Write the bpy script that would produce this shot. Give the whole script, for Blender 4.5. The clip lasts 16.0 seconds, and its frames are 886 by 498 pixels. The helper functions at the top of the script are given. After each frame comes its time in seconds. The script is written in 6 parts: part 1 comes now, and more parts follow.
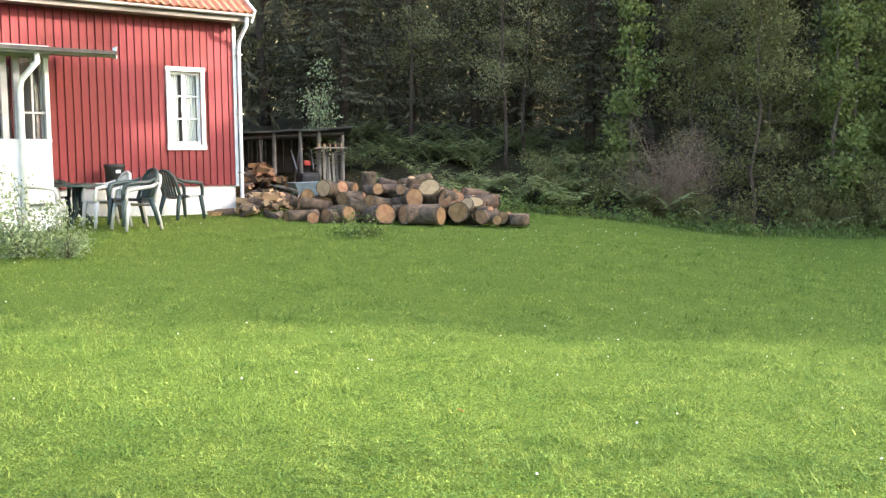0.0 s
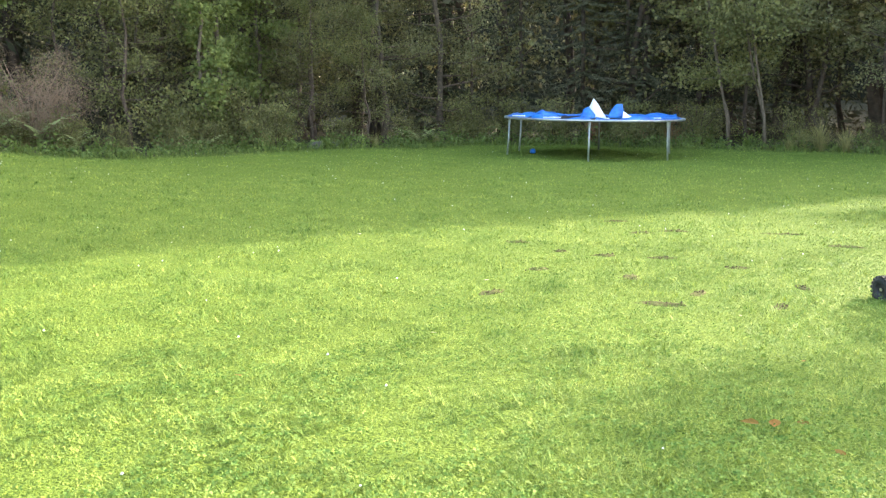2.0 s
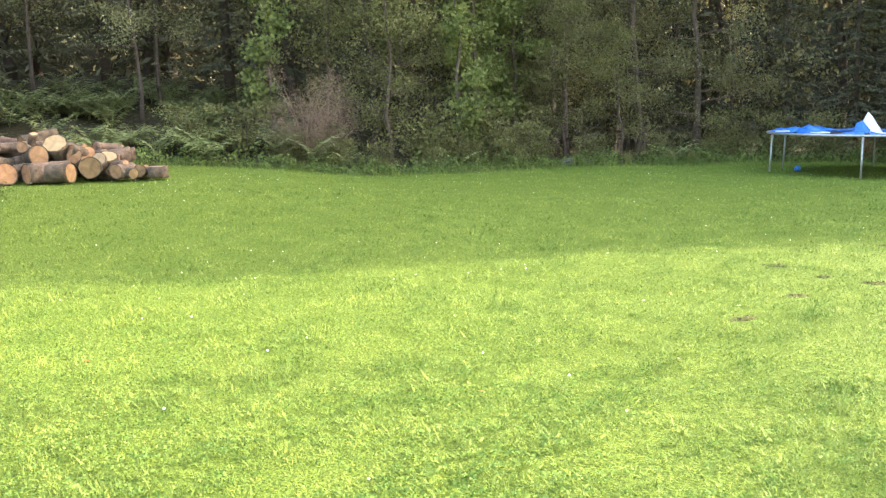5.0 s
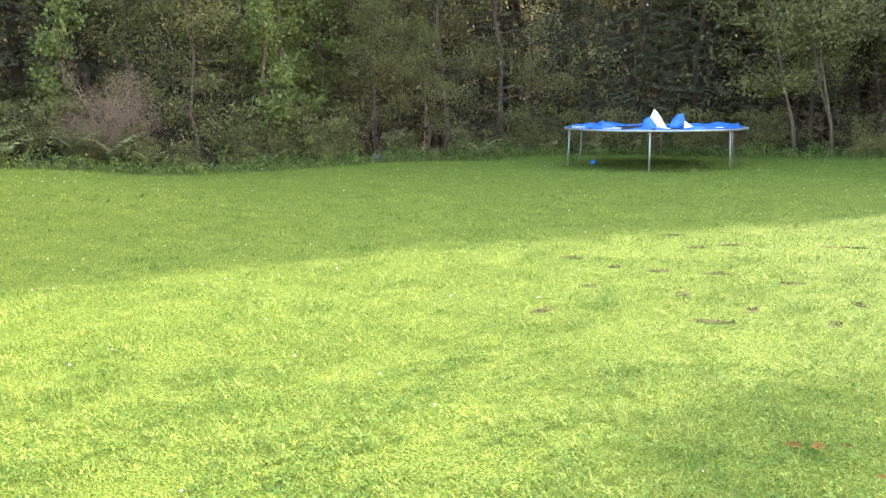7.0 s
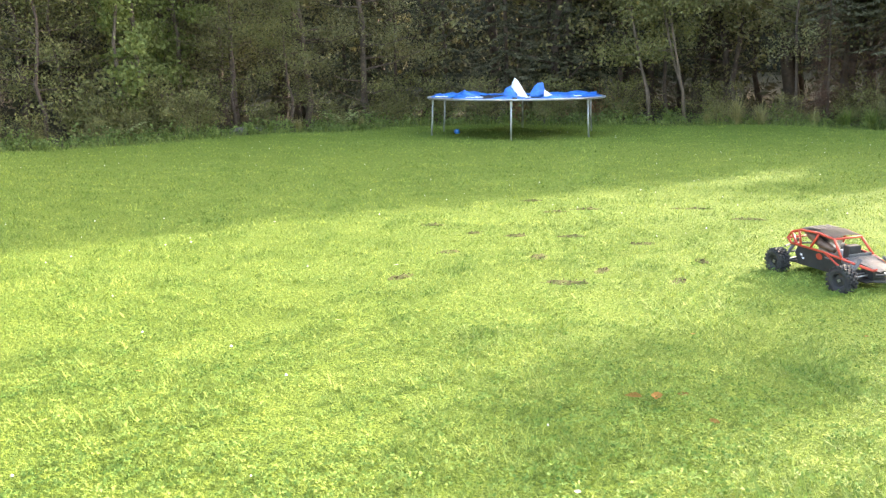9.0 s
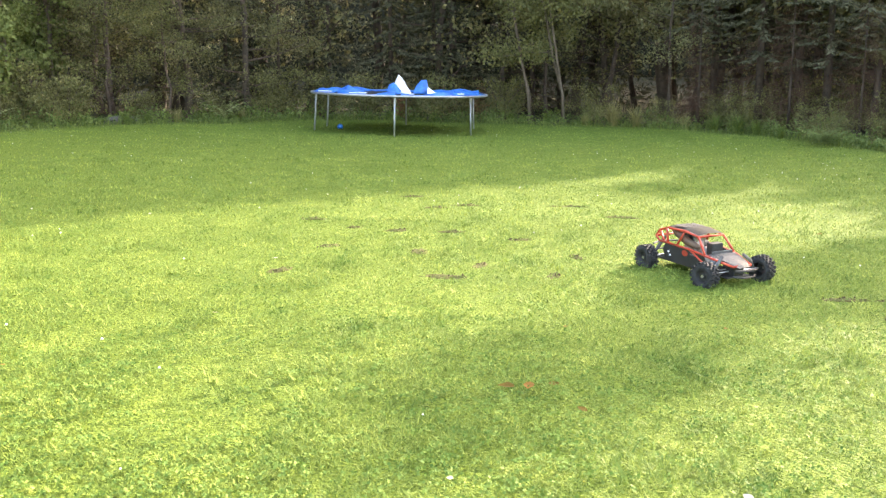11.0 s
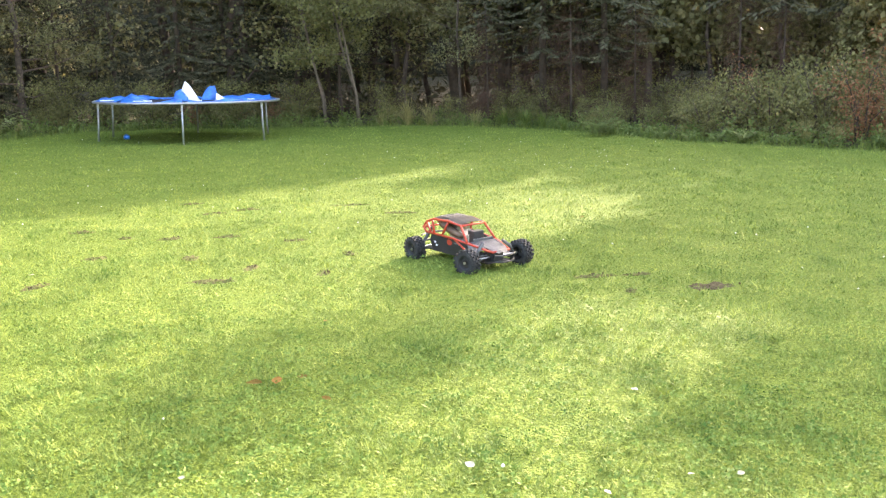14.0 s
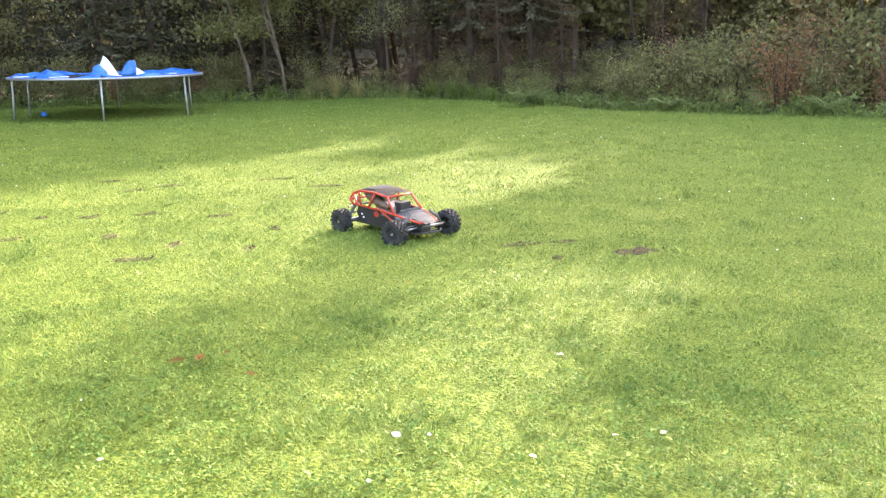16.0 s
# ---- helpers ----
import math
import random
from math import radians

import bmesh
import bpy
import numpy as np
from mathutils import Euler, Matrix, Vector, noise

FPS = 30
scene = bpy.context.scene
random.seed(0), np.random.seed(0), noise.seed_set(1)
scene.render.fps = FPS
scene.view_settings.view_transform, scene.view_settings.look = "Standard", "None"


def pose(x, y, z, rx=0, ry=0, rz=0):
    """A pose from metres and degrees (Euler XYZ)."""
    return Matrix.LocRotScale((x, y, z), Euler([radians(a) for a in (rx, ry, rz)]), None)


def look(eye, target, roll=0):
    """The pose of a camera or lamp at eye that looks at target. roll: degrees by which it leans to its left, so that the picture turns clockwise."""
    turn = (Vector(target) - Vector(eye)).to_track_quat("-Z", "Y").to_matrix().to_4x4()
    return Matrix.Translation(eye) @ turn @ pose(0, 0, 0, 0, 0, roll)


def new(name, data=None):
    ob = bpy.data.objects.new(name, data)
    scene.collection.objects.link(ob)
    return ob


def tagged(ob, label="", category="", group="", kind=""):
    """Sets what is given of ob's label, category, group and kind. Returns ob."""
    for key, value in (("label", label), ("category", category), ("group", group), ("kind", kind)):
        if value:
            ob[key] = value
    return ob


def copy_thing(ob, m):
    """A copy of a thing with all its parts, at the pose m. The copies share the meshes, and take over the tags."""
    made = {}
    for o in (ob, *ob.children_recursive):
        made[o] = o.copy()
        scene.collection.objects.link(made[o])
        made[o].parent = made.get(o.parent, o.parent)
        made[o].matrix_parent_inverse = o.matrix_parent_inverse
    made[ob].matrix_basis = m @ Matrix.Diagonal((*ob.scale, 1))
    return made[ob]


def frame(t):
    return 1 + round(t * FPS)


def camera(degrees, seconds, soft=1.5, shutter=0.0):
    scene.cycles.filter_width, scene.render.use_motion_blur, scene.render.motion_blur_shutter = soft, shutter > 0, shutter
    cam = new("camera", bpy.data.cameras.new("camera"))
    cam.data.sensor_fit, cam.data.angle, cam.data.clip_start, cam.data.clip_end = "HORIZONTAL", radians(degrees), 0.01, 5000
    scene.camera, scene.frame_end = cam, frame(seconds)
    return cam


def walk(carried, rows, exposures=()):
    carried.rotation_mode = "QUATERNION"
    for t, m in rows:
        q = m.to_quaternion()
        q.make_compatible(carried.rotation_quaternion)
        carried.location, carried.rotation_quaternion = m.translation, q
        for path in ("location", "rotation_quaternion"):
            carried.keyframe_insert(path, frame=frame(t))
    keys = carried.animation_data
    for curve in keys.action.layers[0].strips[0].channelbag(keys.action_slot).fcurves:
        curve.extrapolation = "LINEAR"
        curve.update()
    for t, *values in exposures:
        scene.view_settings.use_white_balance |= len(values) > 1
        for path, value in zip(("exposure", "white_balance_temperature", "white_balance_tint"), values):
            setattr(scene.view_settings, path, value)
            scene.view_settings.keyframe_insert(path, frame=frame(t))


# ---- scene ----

# ---------------------------------------------------------------- camera
cam = camera(49.94, 16.0, soft=1.32)
PATH = [
    (0.0, 0.000, 0.000, 1.703, 0.00, -5.58, 0.39),
    (0.5, -0.008, -0.008, 1.684, 0.69, -6.62, 0.43),
    (1.0, -0.003, -0.011, 1.632, -5.24, -10.01, -0.01),
    (1.2, 0.033, -0.040, 1.603, -12.26, -11.30, 0.23),
    (1.5, 0.087, -0.082, 1.560, -24.68, -10.62, 0.88),
    (2.0, 0.190, -0.168, 1.557, -35.49, -10.37, 1.42),
    (2.5, 0.290, -0.215, 1.564, -35.10, -9.40, 0.96),
    (3.0, 0.311, -0.211, 1.568, -32.56, -9.13, 1.22),
    (3.5, 0.308, -0.202, 1.570, -29.57, -8.96, 1.64),
    (4.0, 0.284, -0.165, 1.564, -24.77, -8.84, 1.67),
    (4.2, 0.278, -0.165, 1.564, -22.43, -8.63, 1.92),
    (6.3, 0.120, -0.305, 1.658, -19.60, -9.01, 2.70),
    (6.5, 0.135, -0.310, 1.660, -23.21, -9.15, 2.55),
    (7.0, 0.200, -0.327, 1.659, -31.56, -9.74, 2.43),
    (7.5, 0.254, -0.355, 1.635, -36.20, -10.41, 2.91),
    (8.0, 0.281, -0.372, 1.627, -38.66, -11.57, 3.00),
    (8.2, 0.287, -0.374, 1.625, -38.24, -11.89, 2.98),
    (10.3, 0.346, -0.391, 1.594, -42.16, -11.31, 1.26),
    (10.5, 0.348, -0.393, 1.593, -42.47, -11.64, 0.86),
    (11.0, 0.295, -0.437, 1.601, -46.45, -12.12, 0.57),
    (11.5, 0.255, -0.528, 1.592, -53.67, -13.21, 0.79),
    (12.0, 0.227, -0.589, 1.588, -56.24, -12.91, 1.20),
    (12.5, 0.314, -0.671, 1.572, -58.39, -13.38, 0.96),
    (13.0, 0.411, -0.755, 1.567, -59.02, -12.96, 0.89),
    (13.5, 0.455, -0.802, 1.560, -58.72, -12.97, 1.33),
    (14.0, 0.453, -0.813, 1.570, -57.58, -12.20, 2.04),
    (14.5, 0.466, -0.817, 1.561, -57.93, -11.54, 2.48),
    (15.0, 0.483, -0.829, 1.570, -60.44, -11.97, 2.19),
    (15.5, 0.496, -0.837, 1.552, -61.08, -13.13, 2.48),
    (16.0, 0.503, -0.837, 1.542, -61.63, -13.96, 2.51),
]
walk(cam, [(t, pose(x, y, z, 90 + pitch, 0, yaw) @ pose(0, 0, 0, 0, 0, -roll)) for t, x, y, z, yaw, pitch, roll in PATH],
     exposures=[(0.0, 1.56, 6200, 12), (0.6, 1.54, 6200, 11), (1.0, 1.56, 6250, 9), (1.5, 1.98, 6400, 9), (2.5, 2.2, 6850, 12), (4.2, 2.24, 6850, 13), (8.0, 2.3, 6950, 15), (10.4, 2.27, 7200, 17), (12.0, 2.27, 7250, 18), (16.0, 2.33, 7000, 23)])

# ---------------------------------------------------------------- light
SUN_EL, SUN_AZ = 18.5, 91.0            # azimuth clockwise from +y
world = bpy.data.worlds.new("world")
scene.world = world
world.use_nodes = True
wn = world.node_tree
sky = wn.nodes.new("ShaderNodeTexSky")
sky.sky_type, sky.sun_disc = "NISHITA", False
sky.sun_elevation, sky.sun_rotation = radians(SUN_EL), radians(SUN_AZ)
sky.air_density, sky.dust_density, sky.ozone_density = 1.0, 4.0, 0.6
wn.nodes["Background"].inputs["Strength"].default_value = 0.37
wn.links.new(sky.outputs[0], wn.nodes["Background"].inputs["Color"])
sun_data = bpy.data.lights.new("sun", "SUN")
sun_data.energy, sun_data.angle, sun_data.color = 4.5, radians(0.6), (1.0, 0.92, 0.78)
sun = new("sun", sun_data)
SUN_DIR = Vector((math.sin(radians(SUN_AZ)) * math.cos(radians(SUN_EL)), math.cos(radians(SUN_AZ)) * math.cos(radians(SUN_EL)), math.sin(radians(SUN_EL))))
sun.matrix_world = look(SUN_DIR * 60, (0, 0, 0))

# ---------------------------------------------------------------- materials
def material(name, dark, light, scale=8.0, rough=0.8, metal=0.0, bump=0.3, fine=40.0, island=0.0, rand=0.0, translucent=0.0, spec=0.5, coords="Object"):
    m = bpy.data.materials.new(name)
    m.use_nodes = True
    nt = m.node_tree
    n, ln = nt.nodes, nt.links
    bsdf = n["Principled BSDF"]
    tc = n.new("ShaderNodeTexCoord")
    big = n.new("ShaderNodeTexNoise")
    big.inputs["Scale"].default_value, big.inputs["Detail"].default_value = scale, 5
    small = n.new("ShaderNodeTexNoise")
    small.inputs["Scale"].default_value, small.inputs["Detail"].default_value = fine, 3
    for q in (big, small):
        ln.new(tc.outputs[coords], q.inputs["Vector"])
    mixf = n.new("ShaderNodeMath")
    mixf.operation = "MULTIPLY_ADD"
    ln.new(small.outputs["Fac"], mixf.inputs[0])
    mixf.inputs[1].default_value = 0.45
    ln.new(big.outputs["Fac"], mixf.inputs[2])
    ramp = n.new("ShaderNodeValToRGB")
    ramp.color_ramp.elements[0].position, ramp.color_ramp.elements[1].position = 0.45, 0.98
    ramp.color_ramp.elements[0].color, ramp.color_ramp.elements[1].color = (*dark, 1), (*light, 1)
    ln.new(mixf.outputs[0], ramp.inputs["Fac"])
    col = ramp.outputs["Color"]
    if island or rand:
        hsv = n.new("ShaderNodeHueSaturation")
        if island:
            src = n.new("ShaderNodeNewGeometry").outputs["Random Per Island"]
        else:
            src = n.new("ShaderNodeObjectInfo").outputs["Random"]
        amt = island or rand
        mr = n.new("ShaderNodeMapRange")
        mr.inputs["To Min"].default_value, mr.inputs["To Max"].default_value = 1 - amt, 1 + amt
        ln.new(src, mr.inputs["Value"])
        ln.new(mr.outputs[0], hsv.inputs["Value"])
        mh = n.new("ShaderNodeMapRange")
        mh.inputs["To Min"].default_value, mh.inputs["To Max"].default_value = 0.5 + 0.05 * amt, 0.5 - 0.05 * amt
        ln.new(src, mh.inputs["Value"])
        ln.new(mh.outputs[0], hsv.inputs["Hue"])
        ln.new(col, hsv.inputs["Color"])
        col = hsv.outputs["Color"]
    ln.new(col, bsdf.inputs["Base Color"])
    bsdf.inputs["Roughness"].default_value, bsdf.inputs["Metallic"].default_value = rough, metal
    bsdf.inputs["Specular IOR Level"].default_value = spec
    if bump:
        bp = n.new("ShaderNodeBump")
        bp.inputs["Strength"].default_value, bp.inputs["Distance"].default_value = bump, 0.02
        ln.new(mixf.outputs[0], bp.inputs["Height"])
        ln.new(bp.outputs[0], bsdf.inputs["Normal"])
    if translucent:
        tr = n.new("ShaderNodeBsdfTranslucent")
        mx = n.new("ShaderNodeMixShader")
        mx.inputs[0].default_value = translucent
        ln.new(col, tr.inputs["Color"])
        ln.new(bsdf.outputs[0], mx.inputs[1])
        ln.new(tr.outputs[0], mx.inputs[2])
        ln.new(mx.outputs[0], n["Material Output"].inputs["Surface"])
    return m


def glass_material(name):
    m = bpy.data.materials.new(name)
    m.use_nodes = True
    b = m.node_tree.nodes["Principled BSDF"]
    b.inputs["Base Color"].default_value = (0.9, 0.95, 0.95, 1)
    b.inputs["Roughness"].default_value, b.inputs["Transmission Weight"].default_value, b.inputs["IOR"].default_value = 0.02, 1.0, 1.45
    return m


M_RED = material("red_paint", (0.152, 0.0167, 0.017), (0.215, 0.029, 0.0295), scale=3, rough=0.75, bump=0.15, fine=60, rand=0.06)
# darker copy of the red, so the gaps between planks look shaded
M_REDDARK = material("gap_shade_red", (0.084, 0.0118, 0.0101), (0.134, 0.0202, 0.0168), scale=3, rough=0.85, bump=0.15)
M_WHITE = material("white_paint", (0.70, 0.70, 0.67), (0.84, 0.84, 0.81), scale=4, rough=0.55, bump=0.08)
M_PLASTER = material("white_plaster", (0.558, 0.558, 0.522), (0.738, 0.738, 0.711), scale=5, rough=0.9, bump=0.4, fine=70)
M_TILE = material("orange_roof_tile", (0.306, 0.115, 0.0595), (0.442, 0.178, 0.0978), scale=6, rough=0.75, rand=0.15)
# eave boards: grime and the overhang's shade, both put into the colour
M_SOFFIT = material("shaded_dirty_boards", (0.17, 0.145, 0.122), (0.245, 0.21, 0.18), scale=4, rough=0.8, bump=0.2)
M_FRAME = material("grey_window_frame", (0.34, 0.33, 0.31), (0.46, 0.45, 0.43), scale=6, rough=0.6, bump=0.08)
M_METAL = material("galvanised_steel", (0.32, 0.325, 0.32), (0.5, 0.505, 0.49), scale=9, rough=0.55, metal=0.85, bump=0.05)
M_CURTAIN = material("white_curtain", (0.70, 0.70, 0.68), (0.85, 0.85, 0.83), scale=12, rough=0.95)
M_GLASS = glass_material("window_glass")
M_GREENPL = material("green_plastic", (0.02, 0.036, 0.031), (0.042, 0.066, 0.057), scale=6, rough=0.45, bump=0.05)
M_PALEPL = material("faded_white_plastic", (0.4, 0.4, 0.365), (0.54, 0.54, 0.495), scale=6, rough=0.5, bump=0.05)
M_BLACKPL = material("black_plastic", (0.013, 0.013, 0.012), (0.034, 0.033, 0.031), scale=9, rough=0.6, bump=0.05)
M_BARK = material("bark", (0.035, 0.024, 0.017), (0.14, 0.096, 0.064), scale=9, rough=0.95, bump=0.9, fine=45, rand=0.2)
M_BARK_DARK = material("dark_bark", (0.032, 0.022, 0.015), (0.095, 0.066, 0.045), scale=9, rough=0.95, bump=0.9, fine=45)
M_BARK_PALE = material("pale_bark", (0.062, 0.045, 0.028), (0.165, 0.122, 0.082), scale=7, rough=0.9, bump=0.5, fine=35)
M_LOGBARK = material("log_bark", (0.026, 0.019, 0.012), (0.19, 0.13, 0.08), scale=9, rough=0.95, bump=1.0, fine=55, rand=0.25)
M_CUT = material("cut_wood", (0.15, 0.075, 0.034), (0.35, 0.2, 0.092), scale=10, rough=0.85, bump=0.3, fine=60, rand=0.28)
M_CUT_PALE = material("pale_cut_wood", (0.27, 0.17, 0.085), (0.46, 0.32, 0.175), scale=10, rough=0.85, bump=0.3, fine=60, rand=0.2)
M_WOOD_GREY = material("weathered_wood", (0.10, 0.09, 0.075), (0.22, 0.20, 0.17), scale=6, rough=0.9, bump=0.5)
# darker copy of the weathered wood, with the shed interior's shade in it
M_DARKWOOD = material("shaded_weathered_wood", (0.035, 0.03, 0.024), (0.1, 0.085, 0.07), scale=6, rough=0.95, bump=0.5)
M_BOARD = material("pale_grey_boards", (0.30, 0.26, 0.20), (0.48, 0.43, 0.35), scale=5, rough=0.9, bump=0.3)
M_FELT = material("roofing_felt", (0.03, 0.03, 0.028), (0.075, 0.075, 0.068), scale=5, rough=0.95, bump=0.4)
M_BLUE = material("blue_vinyl", (0.005, 0.06, 0.27), (0.016, 0.2, 0.62), scale=5, rough=0.4, bump=0.15, fine=20)
M_WHITEV = material("white_vinyl", (0.72, 0.73, 0.74), (0.86, 0.87, 0.88), scale=5, rough=0.5, bump=0.1)
M_MAT = material("black_mesh_fabric", (0.01, 0.01, 0.012), (0.025, 0.025, 0.028), scale=30, rough=0.8)
M_CAGE = material("orange_red_tube", (0.40, 0.036, 0.016), (0.53, 0.068, 0.03), scale=12, rough=0.35, bump=0.02)
M_DUSTY = material("dusty_grey_plastic", (0.045, 0.045, 0.044), (0.12, 0.12, 0.115), scale=14, rough=0.6, bump=0.1)
M_SCUFF = material("scuffed_black_plastic", (0.02, 0.02, 0.02), (0.07, 0.07, 0.068), scale=30, rough=0.55, bump=0.05)
M_TYRE = material("tyre_rubber", (0.010, 0.010, 0.010), (0.035, 0.035, 0.033), scale=20, rough=0.85)
M_GREYPANEL = material("grey_panel", (0.1, 0.1, 0.1), (0.21, 0.21, 0.205), scale=10, rough=0.4)
M_ALU = material("aluminium", (0.45, 0.45, 0.45), (0.62, 0.62, 0.62), scale=20, rough=0.3, metal=0.9, bump=0.02)
M_BROWN = material("brown_metal", (0.10, 0.06, 0.04), (0.20, 0.13, 0.09), scale=20, rough=0.5, metal=0.4)
M_REDPL = material("red_plastic", (0.32, 0.035, 0.02), (0.45, 0.06, 0.03), scale=9, rough=0.4)
M_SOIL = material("soil", (0.04, 0.034, 0.019), (0.1, 0.084, 0.048), scale=25, rough=1.0, bump=0.9, fine=120, spec=0.04)
M_TORN = material("torn_turf", (0.055, 0.06, 0.023), (0.14, 0.135, 0.054), scale=25, rough=1.0, bump=0.9, fine=120, spec=0.04)
M_STONE = material("grey_stone", (0.05, 0.046, 0.036), (0.13, 0.122, 0.1), scale=7, rough=0.95, bump=0.6, spec=0.1)
M_GRASS = material("grass_blades", (0.078, 0.146, 0.024), (0.272, 0.342, 0.074), scale=2.6, rough=0.6, bump=0, fine=15.0, island=0.34, translucent=0.16, spec=0.12)
M_LONG = material("long_grass_blades", (0.08, 0.122, 0.022), (0.165, 0.215, 0.05), scale=0.8, rough=0.6, bump=0, fine=4.0, island=0.45, translucent=0.2, spec=0.15)
M_CLOVER = material("clover_leaves", (0.066, 0.14, 0.03), (0.22, 0.306, 0.07), scale=2.6, rough=0.65, bump=0, fine=15.0, island=0.26, translucent=0.12, spec=0.06)
M_FLOWER = material("white_clover_flower", (0.62, 0.62, 0.52), (0.82, 0.82, 0.75), scale=30, rough=0.9, bump=0)
M_DRYLEAF = material("dry_leaf", (0.15, 0.088, 0.022), (0.3, 0.185, 0.05), scale=20, rough=0.8, bump=0.2, rand=0.3, spec=0.1)
M_LEAF_DARK = material("dark_leaves", (0.074, 0.068, 0.026), (0.25, 0.23, 0.095), scale=1.5, rough=0.55, bump=0, island=0.26, translucent=0.3, spec=0.18)
M_LEAF_MID = material("green_leaves", (0.076, 0.078, 0.026), (0.264, 0.255, 0.09), scale=1.5, rough=0.55, bump=0, island=0.25, translucent=0.3, spec=0.18)
M_LEAF_LIGHT = material("maple_leaves", (0.084, 0.11, 0.03), (0.265, 0.3, 0.09), scale=1.5, rough=0.55, bump=0, island=0.24, translucent=0.35, spec=0.18)
M_LEAF_GREY = material("willow_leaves", (0.094, 0.094, 0.04), (0.285, 0.28, 0.128), scale=1.5, rough=0.6, bump=0, island=0.25, translucent=0.25, spec=0.18)
M_NEEDLE = material("spruce_needles", (0.056, 0.056, 0.032), (0.112, 0.11, 0.064), scale=2, rough=0.95, bump=0, island=0.4, translucent=0.1, spec=0.02)
M_RUST = material("withered_leaves", (0.17, 0.078, 0.03), (0.33, 0.165, 0.066), scale=1.5, rough=0.7, bump=0, island=0.4, translucent=0.25)
M_TWIG = material("grey_twigs", (0.15, 0.098, 0.06), (0.285, 0.19, 0.122), scale=6, rough=0.95, bump=0.2)
M_DEADTWIG = material("dead_brown_twigs", (0.045, 0.027, 0.018), (0.105, 0.064, 0.041), scale=6, rough=0.95, bump=0.2, spec=0.05)
M_SCRUB = material("scrub_leaves", (0.07, 0.07, 0.024), (0.25, 0.24, 0.085), scale=1.5, rough=0.6, bump=0, island=0.28, translucent=0.25, spec=0.18)
M_WEED = material("weed_leaves", (0.075, 0.112, 0.028), (0.205, 0.265, 0.07), scale=1.2, rough=0.6, bump=0, fine=8.0, island=0.25, translucent=0.3, spec=0.2)
M_FERN = material("fern_fronds", (0.2, 0.236, 0.08), (0.36, 0.395, 0.15), scale=1.2, rough=0.6, bump=0, island=0.35, translucent=0.35)
M_BUSH = material("pale_bush_leaves", (0.17, 0.22, 0.10), (0.34, 0.41, 0.22), scale=3, rough=0.7, bump=0, island=0.3, translucent=0.3)
M_HAY = material("dry_grass", (0.2, 0.18, 0.06), (0.34, 0.31, 0.12), scale=2, rough=0.8, bump=0, island=0.35, translucent=0.3)


def ground_material():
    """Turf between the blades, leaf litter under the trees, by the lawn's own outline."""
    m = bpy.data.materials.new("turf_and_litter")
    m.use_nodes = True
    nt = m.node_tree
    n, ln = nt.nodes, nt.links
    bsdf = n["Principled BSDF"]
    bsdf.inputs["Roughness"].default_value = 0.95
    bsdf.inputs["Specular IOR Level"].default_value = 0.15
    tc = n.new("ShaderNodeTexCoord")
    def tex(scale, detail=6):
        q = n.new("ShaderNodeTexNoise")
        q.inputs["Scale"].default_value, q.inputs["Detail"].default_value = scale, detail
        ln.new(tc.outputs["Object"], q.inputs["Vector"])
        return q.outputs["Fac"]
    def ramp(src, a, b, p0=0.35, p1=0.68):
        r = n.new("ShaderNodeValToRGB")
        r.color_ramp.elements[0].position, r.color_ramp.elements[1].position = p0, p1
        r.color_ramp.elements[0].color, r.color_ramp.elements[1].color = (*a, 1), (*b, 1)
        ln.new(src, r.inputs["Fac"])
        return r.outputs["Color"]
    def mix(f, a, b):
        q = n.new("ShaderNodeMix")
        q.data_type = "RGBA"
        if isinstance(f, float):
            q.inputs["Factor"].default_value = f
        else:
            ln.new(f, q.inputs["Factor"])
        ln.new(a, q.inputs["A"])
        ln.new(b, q.inputs["B"])
        return q.outputs["Result"]
    fine, coarse = tex(55), tex(2.6)
    turf = mix(coarse, ramp(fine, (0.05, 0.09, 0.011), (0.14, 0.205, 0.025)), ramp(fine, (0.068, 0.104, 0.013), (0.18, 0.23, 0.032)))
    litter = ramp(tex(12), (0.02, 0.022, 0.010), (0.075, 0.06, 0.03))
    at = n.new("ShaderNodeAttribute")
    at.attribute_name = "lawn"
    ln.new(mix(at.outputs["Fac"], litter, turf), bsdf.inputs["Base Color"])
    bp = n.new("ShaderNodeBump")
    bp.inputs["Strength"].default_value, bp.inputs["Distance"].default_value = 0.8, 0.04
    ln.new(fine, bp.inputs["Height"])
    ln.new(bp.outputs[0], bsdf.inputs["Normal"])
    return m


M_GROUND = ground_material()


# ---------------------------------------------------------------- building helpers
def smooth(a, b, x):
    t = np.clip((np.asarray(x, float) - a) / (b - a), 0, 1)
    return t * t * (3 - 2 * t)


def ground_z(x, y):
    """Height of the land: a lawn that falls gently to the east, a rise by the house, a bank behind the logs."""
    x, y = np.asarray(x, float), np.asarray(y, float)
    xc, yc = np.clip(x, -30, 26), np.clip(y, -20, 30)
    z = -0.0352 * xc + 0.0112 * yc
    z = z + 0.30 * smooth(9, 16.5, y) * (1 - smooth(1.5, 7, x))
    z = z + 2.2 * smooth(20.5, 33, y) * (1 - smooth(3, 13, x))
    z = z - 0.06 * np.exp(-((x - 16.5) ** 2 + (y - 16.2) ** 2) / 14)
    z = z + 0.018 * np.sin(x * 1.7 + 0.6 * y) * np.sin(y * 1.3 - 0.4 * x)
    return z


def gz(x, y):
    return float(ground_z(x, y))


